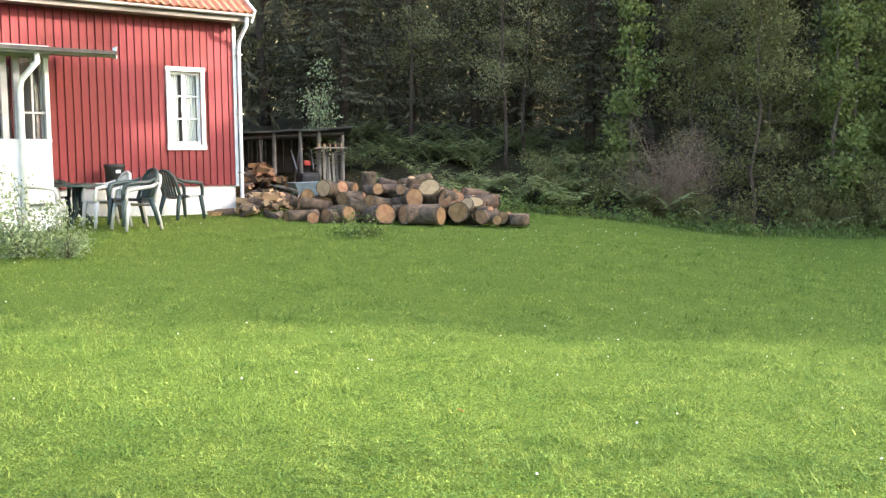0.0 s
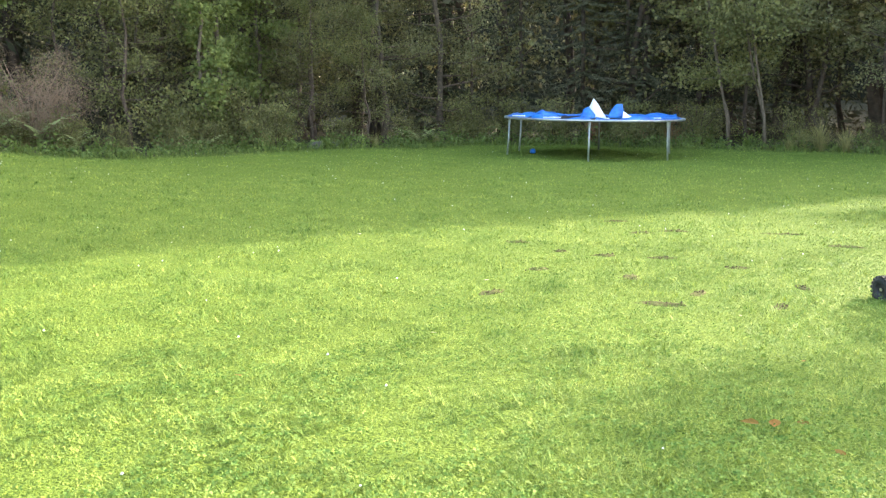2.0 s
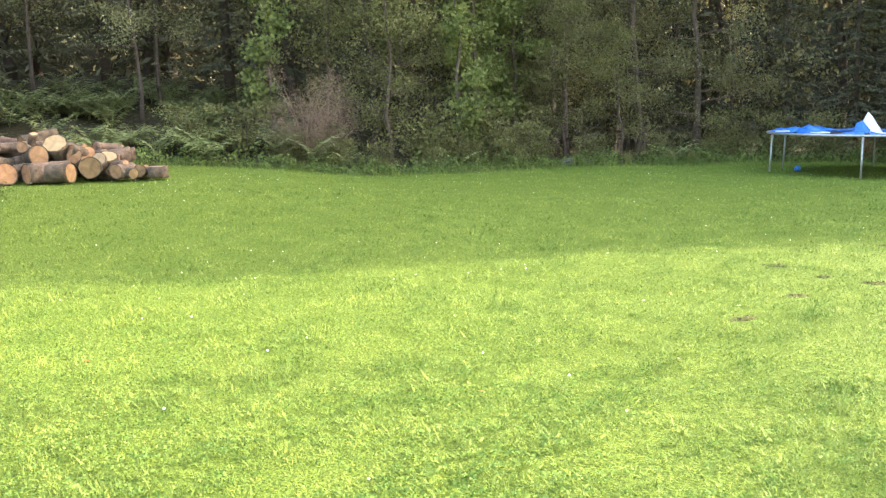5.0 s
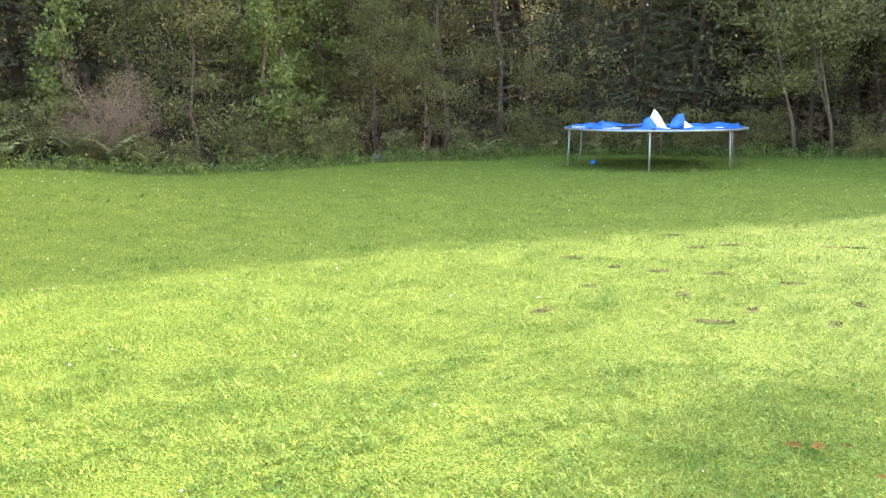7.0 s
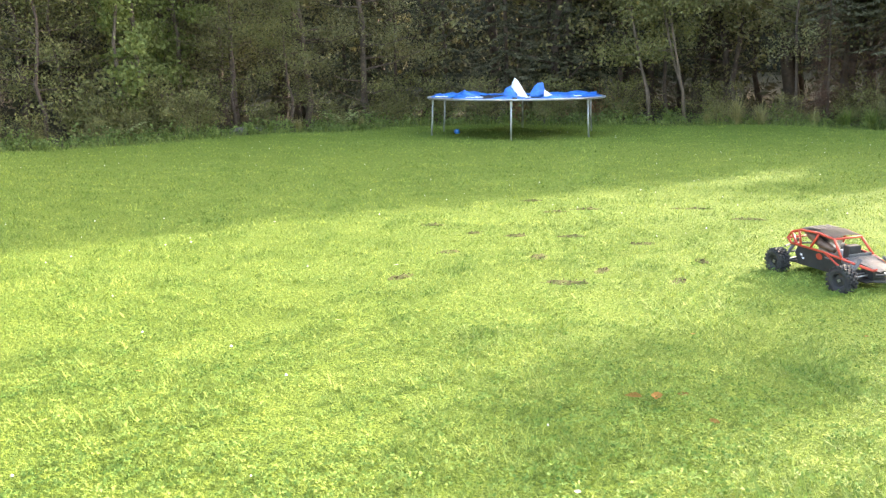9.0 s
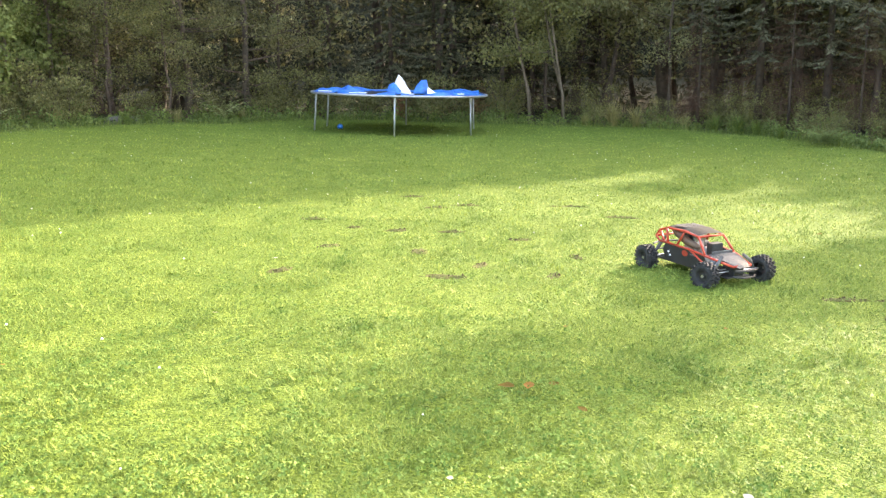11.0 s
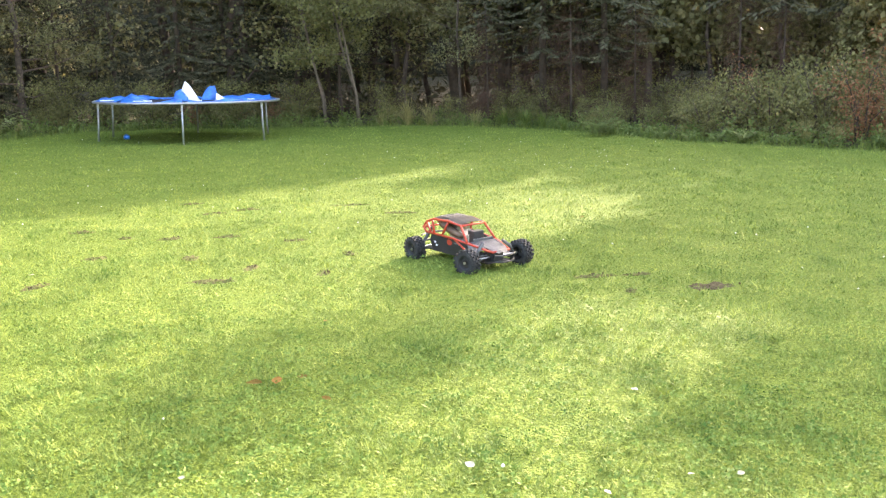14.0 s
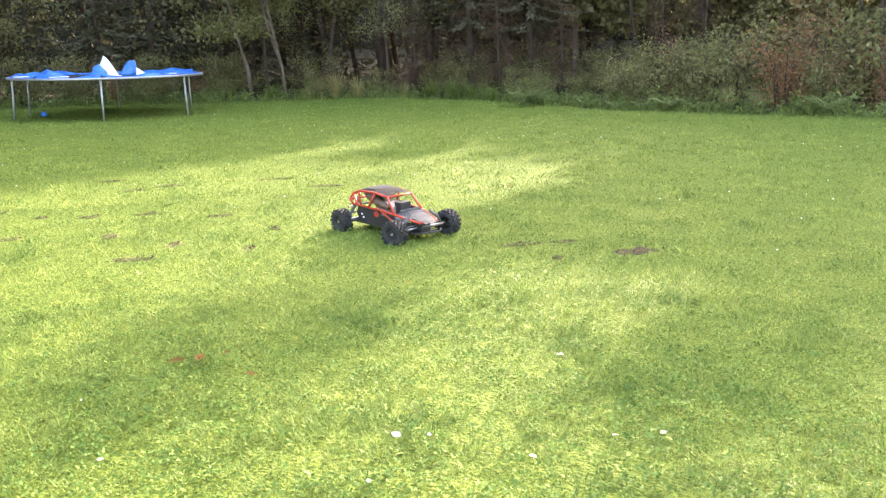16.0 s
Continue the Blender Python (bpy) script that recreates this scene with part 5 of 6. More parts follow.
deep = tree_proto(6, 12, 0.14, 0.08, 3.0, 245, 33, 0.135, 0.65, M_LEAF_DARK, M_BARK_DARK, 0.02, 1, spread=0.36, label="dark forest tree deep in the wood", name="forest_tree", gaps=-0.1, low_r=0.8)
spruce = spruce_proto(7, 19, 0.20, 0.6, 2.7, "tall dark spruce in the wood", fine=1.5)
spruce_b = spruce_proto(8, 17.5, 0.17, 1.6, 2.3, "slim dark spruce in the wood", fine=1.25)
shrub = shrub_proto(9, 1.85, 1.1, 84, 30, 0.088, 0.65, M_SCRUB, "dull olive scrub bush at the lawn's edge", stems=14)
shrub_b = shrub_proto(10, 1.5, 1.2, 78, 46, 0.07, 0.65, M_SCRUB, "leafy green undergrowth bush")
shrub_c = shrub_proto(11, 1.7, 0.9, 60, 34, 0.11, 0.7, M_LEAF_MID, "young maple bush with broad light leaves")
rusty = shrub_proto(12, 1.9, 0.85, 70, 40, 0.065, 0.4, M_RUST, "withered reddish-brown bush at the lawn edge")
twiggy = shrub_proto(13, 2.2, 1.05, 110, 60, 0.16, 0.045, M_TWIG, "dead grey twiggy bush", stem=M_TWIG, stems=14)
fern = fern_proto(14, 1.05, 9, "green arching bracken fern in the undergrowth", M_FERN)
fern_b = fern_proto(15, 0.75, 8, "light green fern at the lawn's edge", M_WEED)
garden_bush = shrub_proto(16, 1.0, 0.7, 50, 26, 0.10, 0.45, M_BUSH, "pale silvery garden bush in front of the porch", name="garden_bush", stem=M_BARK_PALE)

# forest edge, from the log pile round to the east
put(alder, 1.65, 25.4, 20)
put(alder, 2.3, 26.5, 140, 0.95)
put(alder, -0.9, 27.5, 250, 1.05)
put(slim_maple, 4.75, 24.3, 0, 1.1)
put(slim_maple, 8.9, 21.6, 120)
put(maple, 9.9, 22.9, 200)
put(maple, 11.3, 23.6, 290, 0.9)
put(twiggy, 5.1, 22.1, 0)
put(twiggy, 5.7, 22.3, 100, 0.9)
put(thicket, 7.15, 22.0, 0, 1.05)
put(thicket, 6.2, 24.2, 80)
put(thicket, 8.1, 23.4, 160)
put(alder_b, 7.4, 24.2, 0)
put(alder_b, 10.3, 24.0, 90)
put(alder_b, 12.6, 23.2, 200, 0.95)
put(alder_b, 14.2, 22.3, 300)
put(alder_b, 15.9, 21.7, 45, 1.1)
put(alder_b, 13.2, 24.8, 120, 1.1)
put(alder, 11.6, 25.3, 300, 1.1)
put(alder, 15.2, 24.2, 60)
put(alder, 17.6, 22.6, 200, 0.95)
put(thicket, 12.0, 22.2, 30, 0.8)
put(thicket, 13.4, 21.6, 210, 0.7)
put(aspen, 21.9, 16.3, 0)
put(aspen, 22.4, 15.5, 12, 1.05)
put(alder, 23.6, 17.3, 120)
put(alder, 24.4, 13.6, 10, 0.9)
for x, y, q in ((19.3, 22.3, 0.9), (20.8, 21.2, 1.0), (22.2, 20.7, 0.95), (17.4, 23.6, 1.0), (23.6, 21.2, 1.1), (16.2, 23.2, 0.8)):
    put(low_spruce, x, y, None, q)
put(deep, 19.5, 23.5, 0)
put(deep, 22.3, 20.3, 100)
put(deep, 26.0, 17.0, 220, 0.78)
put(deep, 26.5, 13.0, 30, 0.9)
for x, y, s in ((16.2, 27, 1), (12.5, 28, 1.1), (9, 28, 1), (5.5, 28.5, 1), (2.2, 30, 1), (-1.5, 31, 1.05), (-5.5, 30, 1), (20, 27, 1.1)):
    put(deep, x, y, None, s)
for x, y, s in ((-4.2, 30.5, 1), (-1, 34, 1), (3, 33, 1), (6.8, 31.5, 1), (10.8, 31, 1), (14.5, 30, 1), (18, 30, 1), (-3.4, 35.5, 1.2), (3.4, 36, 1.2)):
    put(spruce, x, y, None, s)
for x, y, s in ((-2.8, 27.5, 0.9), (1, 29, 0.95), (4.2, 27.2, 0.9), (8.2, 26.6, 0.9), (13.6, 27.2, 0.95)):
    put(spruce_b, x, y, None, s)
# tall trees that shade the far lawn, and those south of the gap
tall = tree_proto(18, 11, 0.10, 0.27, 2.0, 340, 15, 0.17, 0.7, M_LEAF_DARK, M_BARK_DARK, 0.02, 1, spread=0.40, dead=26, label="tall dark forest tree with a long trunk", name="tall_tree", profile=0.28)
for x, y, h in ((26.2, 10.4, 12.5), (26.4, 14.1, 11), (27.4, 11.6, 13), (27.8, 13.4, 12), (25.4, 16.2, 9.0), (24.4, 19.8, 11), (24.8, 21.4, 12), (23.2, 23.2, 12), (29.4, 17.8, 10), (28.2, 20.2, 13), (27.5, 22.4, 13), (31, 11.8, 14)):
    put(tall, x, y, None, h / 11)
# spruces whose low boughs hang dead and brown
old_spruce = spruce_proto(22, 12, 0.12, 2.3, 1.9, "spruce with hanging boughs and dead brown twigs below", dead=True, fine=2)
for x, y, s in ((24.9, 11.2, 1.0), (25.5, 9.6, 0.95), (25.8, 13.0, 1.0), (25.0, 19.0, 0.9), (29.5, 9.4, 1.0)):
    put(old_spruce, x, y, None, s)
# this row is added to keep the sun off the lawn's east end
for x, y, q in ((29.3, 4.0, 0.52), (29.3, 5.2, 0.54), (29.6, 6.3, 0.53), (29.4, 7.4, 0.54), (29.8, 8.5, 0.52), (30.6, 5.8, 0.56)):
    put(low_spruce, x, y, None, q)
dead_spruce = spruce_proto(23, 3.9, 0.045, 3.4, 1.0, "small dead spruce with bare brown twigs", dead=True)
for x, y in ((25.2, 8.6), (26.6, 6.2), (25.9, 4.9), (26.9, 3.6), (28.5, 5.6), (24.2, 12.6), (24.6, 10.2), (28.6, 3.4)):
    put(dead_spruce, x, y, None, random.uniform(0.85, 1.05))
for x, y, s in ((22.6, 20.3, 0.8), (29.6, 10.4, 0.9), (26.4, 20.2, 0.9), (30.6, 12.6, 0.9), (30.8, 20.6, 1.0)):
    put(spruce, x, y, None, s)
# dense crowns added to shade the lawn from the east: between and over them the low sun reaches it
dense = tree_proto(31, 10, 0.12, 0.26, 1.45, 130, 34, 0.24, 0.75, M_LEAF_DARK, M_BARK_DARK, 0.01, 1, spread=0.42, label="dense dark broadleaf tree added to cast shade", name="broadleaf_tree", profile=0.3, low_r=0.8)
slim = tree_proto(32, 8, 0.07, 0.22, 0.34, 110, 34, 0.17, 0.75, M_LEAF_DARK, M_BARK_DARK, 0.0, 1, spread=0.2, label="slim dense young tree added to cast a shade band", name="slim_tree", profile=0.2, wobble=0.004)
for x, y, h in ((28.0, 3.5, 6.1), (28.4, 4.5, 6.1), (28.0, 5.4, 6.4), (28.5, 6.4, 6.4), (28.0, 7.4, 6.7), (33.0, 4.6, 6.9), (33.3, 6.6, 7.2), (33.0, 8.6, 7.6), (28.2, 8.5, 7.3), (29.0, 9.9, 12.0), (27.2, 10.7, 12.0), (27.6, 12.2, 12.0), (25.6, -2.0, 9.6), (27.0, -2.1, 10.4),
                (25.2, -4.4, 10.0), (26.8, -5.4, 10.6), (25.4, -7.2, 10.0), (25.6, -9.6, 10.5), (25.4, -12.0, 11.0), (33.5, 11.2, 11.0), (33.0, 13.6, 11.0), (33.5, 16.0, 11.0), (33.0, 18.4, 11.0), (32.0, 20.8, 11.0)):
    put(dense, x, y, None, h / 10)
for x, y, h in ((25.6, 2.98, 4.7), (25.9, 3.35, 4.7), (25.2, 2.12, 8.6), (26.8, 2.05, 9.2), (26.0, 2.3, 8.8), (25.2, 0.3, 7.2), (25.3, 0.75, 7.3), (25.2, 1.2, 7.2), (27.0, 0.1, 7.9), (27.1, 0.55, 7.8), (27.0, 1.0, 7.9), (27.0, 1.45, 7.8), (27.0, 8.95, 10.6), (28.3, 9.1, 11.0), (25.4, -0.45, 9.4), (26.6, -0.5, 10.0)):
    put(slim, x, y, None, h / 8)
# unseen far pines, added so their high crowns dim the lawn's west side
pine = tree_proto(35, 30, 0.15, 0.71, 2.6, 110, 26, 0.42, 0.5, M_NEEDLE, M_BARK_DARK, 0.0, 1, spread=0.55, label="tall far pine added out of view to dim the lawn", name="pine", profile=0.25, wobble=0.002)
for x, y in ((57.6, 1.2), (58.2, 4.2), (57.6, 7.8)):
    put(pine, x, y)
# high crowns added above the view, to keep skylight out of the wood
canopy = tree_proto(33, 14, 0.17, 0.46, 3.0, 150, 40, 0.34, 0.75, M_LEAF_DARK, M_BARK_DARK, 0.01, 1, spread=0.6, label="tall broadleaf tree added overhead to darken the wood", name="canopy_tree", profile=0.25)
for x, y in ((-6.5, 29.5), (6.4, 28.2), (9.6, 26.6), (12.8, 26.4), (16.0, 25.6), (19.2, 25.2), (22.2, 23.6), (24.8, 21.0), (26.6, 18.4), (27.4, 15.4), (10.5, 29.6), (15.5, 28.8), (20.5, 28.6), (29.8, 12.6), (30.2, 17.0)):
    put(canopy, x, y, None, random.uniform(0.92, 1.12))



def build_far_wood():
    """The wood's depth beyond the trees that can be told apart: layers of dark foliage on and on."""
    rng = np.random.default_rng(30)
    C = []
    for d0, d1, n, top in ((27.5, 31, 10000, 8), (31, 36, 16000, 9), (36, 44, 14000, 12), (44, 58, 12000, 15)):
        a = rng.uniform(radians(-50), radians(112), n)
        r = rng.uniform(d0, d1, n)
        x, y = r * np.sin(a), r * np.cos(a)
        z = ground_z(x, y) + rng.uniform(0, 1, n) ** 1.1 * top
        keep = ~((x > 20) & (np.abs(y - 6) < 3.8) & (z > (x - 15) * 0.30)) & ~((x > 20) & (y < 10.5) & (x < 31)) & ~((x > 20) & (np.abs(y - 16.5) < 3.2) & (z > (x + 3) * 0.31))
        if d0 < 30:
            keep &= (y > 22.5) | (x < -4)
        C.append(np.stack([x, y, z], 1)[keep])
    c = np.concatenate(C)
    tagged(new("far_wood", leaf_mesh("far_wood", c, 0.42, 0.30, M_NEEDLE, rng, 0.9)), "dark far depth of the wood", "wood", kind="stuff")


build_far_wood()


def build_backdrop():
    """A dark shell that closes the distance all round, the deep wood's shade in its colour."""
    bm = bmesh.new()
    n, rows = 120, 10
    g = []
    for i in range(n + 1):
        a = radians(-75 + 255 * i / n)
        col = []
        for j in range(rows + 1):
            r = 64 + 2.5 * noise.noise(Vector((i * 0.45, j * 0.6, 3)))
            top = 12 + 6 * (1 - float(smooth(50, 70, math.degrees(a)))) + 2.5 * noise.noise(Vector((i * 0.8, 0, 9)))
            col.append(bm.verts.new((r * math.sin(a), r * math.cos(a), -3 + (top + 3) * j / rows)))
        g.append(col)
    for p, q in zip(g, g[1:]):
        for j in range(rows):
            bm.faces.new((p[j], q[j], q[j + 1], p[j + 1]))
    m = material("wood_shade", (0.012, 0.012, 0.007), (0.034, 0.032, 0.019), scale=0.5, rough=1.0, bump=1.0, fine=3.0, spec=0.1)
    tagged(part("backdrop", bm, m), "dark shell all round with the wood's shade painted in", "backdrop", kind="structure")


build_backdrop()
# undergrowth along the edge
for x, y, s in ((21.6, 5.6, 0.62), (21.7, 4.2, 0.8), (22.6, 5.0, 0.85), (21.8, 3.2, 0.85), (22.9, 3.4, 1.05), (23.8, 6.2, 0.62), (24.5, 4.4, 0.95), (22.6, 7.2, 0.42), (23.4, 8.4, 0.42), (23.2, 2.5, 1.1), (22.3, 0.8, 1.1), (21.5, 1.5, 0.7), (22.4, 6.2, 0.55)):
    put(shrub, x, y, None, s)
for x, y, s in ((21.45, 2.35, 1.08), (21.9, 1.6, 1.1), (21.7, 0.3, 1.0), (23.6, 4.9, 0.9)):
    put(rusty, x, y, None, s)
for x, y, s in ((6.6, 21.0, 0.42), (7.9, 20.9, 0.36), (8.9, 21.2, 0.45), (10.6, 21.5, 0.7), (12.6, 21.9, 0.45), (14.5, 21.2, 0.5), (5.6, 21.3, 0.45), (16.3, 21.6, 0.75), (17.3, 22.0, 0.9), (18.2, 21.5, 0.8), (4.7, 21.8, 0.5), (18.9, 20.4, 0.8), (20.3, 18.6, 0.8), (21.8, 17.6, 0.8), (23.1, 15.2, 0.7), (23.8, 13.4, 0.5), (24.0, 11.2, 0.55), (24.1, 9.4, 0.5), (22.3, 8.2, 0.4), (10.0, 21.2, 0.6), (9.2, 21.9, 0.9), (3.7, 22.6, 0.8), (2.6, 23.0, 0.7)):
    put(shrub_b, x, y, None, s)
for x, y, s in ((8.2, 21.2, 0.6), (8.6, 21.8, 0.9), (9.6, 21.6, 0.8), (10.9, 22.3, 0.9), (7.9, 21.7, 0.7), (5.9, 22.0, 0.6)):
    put(shrub_c, x, y, None, s)
for x, y, q in ((19.9, 19.9, 0.5), (20.9, 18.9, 0.45), (21.6, 18.2, 0.5)):
    put(rusty, x, y, None, q)
for x, y, q in ((25.0, 10.6, 0.7), (25.6, 11.8, 0.8), (24.8, 12.2, 0.6), (25.4, 9.2, 0.65), (26.2, 8.0, 0.75), (26.8, 7.0, 0.8), (27.4, 9.4, 0.9), (26.6, 10.8, 0.9), (27.2, 5.2, 0.8), (22.4, 19.6, 0.7), (23.4, 18.6, 0.7), (21.2, 20.4, 0.7)):
    put(shrub_b, x, y, None, q)
for k in range(120):
    x, y = random.uniform(-3.0, 5.8), random.uniform(21.0, 29.0)
    if lawn_inside(x, y) < -0.5 and not (x < -1.2 and y < 25):
        put(fern, x, y, None, random.uniform(0.75, 1.2))
for k in range(40):
    x, y = random.uniform(6, 27), random.uniform(8, 24)
    if -2.5 < lawn_inside(x, y) < -0.3:
        put(fern, x, y, None, random.uniform(0.5, 0.9))
for x, y, s in ((21.0, 7.7, 1.0), (21.3, 7.9, 0.8), (20.5, 5.6, 0.6), (20.5, 5.0, 0.6), (20.5, 4.4, 0.65), (20.45, 3.8, 0.6), (20.5, 3.3, 0.6), (20.3, 1.6, 0.7), (2.65, 21.2, 0.8), (20.4, 2.7, 0.5), (20.8, 6.3, 0.6), (20.7, 7.8, 1.10), (20.1, 1.3, 1.00), (20.3, 4.4, 0.80), (20.8, 4.3, 0.80)):
    put(fern_b, x, y, None, s)
for x, y, s in ((-5.35, 12.1, 0.72), (-5.95, 12.1, 0.85), (-4.85, 12.2, 0.5)):
    put(garden_bush, x, y, None, s)
weed = shrub_proto(20, 0.16, 0.22, 18, 26, 0.06, 0.5, M_WEED, "small dark weed tuft in the lawn", name="weed_tuft", stems=6)
put(weed, -1.35, 14.7, 0)
put(weed, -1.1, 14.8, 90, 0.8)
sapling = shrub_proto(17, 2.6, 0.6, 40, 36, 0.085, 0.6, M_BUSH, "sunlit pale sapling behind the shed", name="sapling", stems=4)
put(sapling, -3.2, 24.6, 0)


def tuft_proto(seed, size, count, mat, label):
    """Long dry blades that arch out of one root."""
    rng = np.random.default_rng(seed)
    t = thing("grass_tuft", pose(0, 0, 0), label, "grass", group="grass tufts")
    V = []
    for k in range(count):
        a, L, w = rng.uniform(0, 6.28), size * rng.uniform(0.5, 1.15), 0.006
        o, sd = np.array([math.cos(a), math.sin(a), 0]), np.array([-math.sin(a), math.cos(a), 0]) * w
        e = rng.uniform(0.15, 0.9)
        p = [o * rng.uniform(0, 0.08) + o * L * e * q ** 1.5 + np.array([0, 0, L * (1.15 * q - (0.25 + 0.6 * e) * q * q)]) for q in (0, 0.4, 0.75, 1.0)]
        for i in range(3):
            u, v = 1 - 0.3 * i, 1 - 0.3 * (i + 1)
            V += [p[i] - sd * u, p[i] + sd * u, p[i + 1] + sd * v, p[i + 1] - sd * v]
    part("blade_clump", mesh_np("blade_clump", np.array(V), np.arange(len(V)).reshape(-1, 4), mat), mat, t)
    return t


hay = tuft_proto(24, 1.0, 260, M_HAY, "dry straw-coloured grass tuft at the lawn edge")
for x, y, s in ((22.5, 14.2, 1.1), (22.7, 13.6, 0.9), (23.2, 12.4, 0.7), (22.2, 14.9, 0.6), (20.9, 3.3, 0.8), (20.8, 2.7, 0.7), (13.2, 21.0, 0.6), (15.0, 20.8, 0.5)):
    put(hay, x, y, None, s)
green_tuft = tuft_proto(25, 0.7, 260, M_LONG, "long green grass tuft at the lawn edge")
for x, y, s in ((23.3, 11.6, 1.0), (23.4, 11.0, 1.1), (23.2, 10.4, 0.9), (22.4, 9.4, 0.7), (21.3, 6.4, 0.7), (20.9, 4.6, 0.7), (20.8, 1.9, 0.8), (21.9, 16.0, 0.8), (21.4, 16.9, 0.7), (19.2, 19.6, 0.6), (17.3, 20.9, 0.6), (11.7, 20.85, 0.6), (12.3, 20.9, 0.6), (10.6, 20.7, 0.5), (9.4, 20.6, 0.5), (6.4, 20.2, 0.5)):
    put(green_tuft, x, y, None, s)


def build_stones():
    for x, y, s in ((11.6, 21.15, 0.27), (12.05, 21.25, 0.22), (12.4, 21.2, 0.18)):
        bm = bmesh.new()
        bmesh.ops.create_icosphere(bm, subdivisions=3, radius=1)
        for v in bm.verts:
            v.co = Vector((v.co.x * 1.3, v.co.y, v.co.z * 0.62)) * (1 + 0.22 * noise.noise(v.co * 1.6 + Vector((x, y, 0))))
        ob = part("stone", bm, M_STONE, None, "", True)
        ob.matrix_world = pose(x, y, gz(x, y) + s * 0.02, 0, 0, random.uniform(0, 360)) @ Matrix.Scale(s, 4)
        tagged(ob, "weathered grey stone at the edge of the lawn", "stone", group="stones")


build_stones()


# ---------------------------------------------------------------- lawn
DIVOTS = ((7.17, 1.18, 0.27, 0.13, -30), (6.75, 1.6, 0.08, 0.05, 10), (8.33, 7.75, 0.2, 0.06, -38), (8.29, 6.8, 0.22, 0.06, -40), (7.9, 6.9, 0.16, 0.05, -40), (6.35, 7.17, 0.16, 0.06, -35), (6.38, 6.55, 0.1, 0.05, -40), (6.6, 6.18, 0.15, 0.06, -35),
          (6.96, 5.77, 0.17, 0.06, -40), (7.13, 5.07, 0.15, 0.06, -40), (6.01, 5.3, 0.17, 0.1, 30), (5.95, 4.53, 0.15, 0.06, 20), (5.4, 4.46, 0.22, 0.09, -50), (6.11, 3.9, 0.12, 0.06, 20), (6.82, 4.2, 0.14, 0.05, 60), (5.58, 5.98, 0.13, 0.07, -20), (4.58, 5.39, 0.16, 0.08, 10),
          (7.05, 2.05, 0.22, 0.05, -45), (7.3, 1.8, 0.16, 0.04, -45), (9.2, 6.1, 0.3, 0.05, -45), (9.0, 5.2, 0.25, 0.05, -50))


def build_grass():
    rng = np.random.default_rng(4)
    def ring(r0, r1, count):
        a = rng.uniform(radians(-34), radians(95), count)         # bearing to the right of +y
        r = np.sqrt(rng.uniform(r0 * r0, r1 * r1, count))
        x, y = 0.2 + r * np.sin(a), -0.4 + r * np.cos(a)
        ok = lawn_inside(x, y) > -0.25
        return x[ok], y[ok]
    V = []
    def bare(x, y):
        """True where the soil lies open."""
        out = np.zeros(len(x), bool)
        for px, py, rx, ry, turn in DIVOTS:
            c, d, ry = math.cos(radians(turn)), math.sin(radians(turn)), ry * 1.35
            u, w = (x - px) * c + (y - py) * d, -(x - px) * d + (y - py) * c
            out |= (u / rx) ** 2 + (w / ry) ** 2 < rng.uniform(0.0, 1.5, len(x))
        return out

    def blades(x, y, length, width, flat=(0.35, 1.3)):
        ok = ~bare(x, y)
        x, y = x[ok], y[ok]
        n = len(x)
        patch = (0.55 + 0.8 * (0.5 + 0.5 * np.sin(x * 3.1 + 1.3 * np.sin(y * 2.1)) * np.sin(y * 3.7 + np.sin(x * 1.8)))) * (0.75 + 0.75 * np.sin(x * 19 + 2.2 * np.sin(y * 13)) * np.sin(y * 23 + 2.1 * np.sin(x * 11)))
        a = rng.uniform(0, 6.283, n)
        L = length * rng.uniform(0.45, 1.2, n) * patch
        tilt = rng.uniform(*flat, n)
        dx, dy, dz = np.cos(a) * np.sin(tilt) * L, np.sin(a) * np.sin(tilt) * L, np.cos(tilt) * L
        b = a + rng.uniform(0.8, 2.3, n)
        wx, wy = np.cos(b) * width / 2, np.sin(b) * width / 2
        z = ground_z(x, y)
        lift = rng.uniform(-0.004, 0.012, n)
        V.append(np.stack([np.stack([x - wx, y - wy, z + lift], 1), np.stack([x + wx, y + wy, z + lift], 1), np.stack([x + dx, y + dy, z + dz + lift], 1)], 1))
    blades(*ring(2.6, 6.0, 250000), 0.042, 0.0046, (0.5, 1.42))
    blades(*ring(6.0, 10.0, 200000), 0.046, 0.0068, (0.45, 1.4))
    blades(*ring(10.0, 16.0, 150000), 0.046, 0.0105, (0.35, 1.3))
    blades(*ring(16.0, 27.0, 120000), 0.040, 0.017)
    blades(rng.uniform(-6, 6, 25000), rng.uniform(-6, 4, 25000), 0.055, 0.011)
    blades(rng.uniform(-12, 20, 40000), rng.uniform(-14, 16, 40000), 0.055, 0.017)
    v = np.concatenate(V).reshape(-1, 3)
    me = mesh_np("grass", v, np.arange(len(v)).reshape(-1, 3), M_GRASS)
    tagged(new("grass", me), "short mown green grass blades on the lawn", "grass", kind="stuff")
    # clover between the blades
    a, r = rng.uniform(radians(-34), radians(95), 100000), rng.uniform(2.6, 13.5, 100000)
    x, y = 0.2 + r * np.sin(a), -0.4 + r * np.cos(a)
    clump = np.sin(x * 9 + 2 * np.sin(y * 5)) * np.sin(y * 10 + 2.3 * np.sin(x * 6)) + 0.7 * np.sin(x * 1.7 + y) * np.sin(y * 2.3 - x)
    ok = ~bare(x, y) & (clump + rng.normal(size=len(x)) * 0.4 > -0.25)
    x, y, clump, r = x[ok], y[ok], clump[ok], r[ok]
    a = rng.uniform(0, 6.283, len(x))
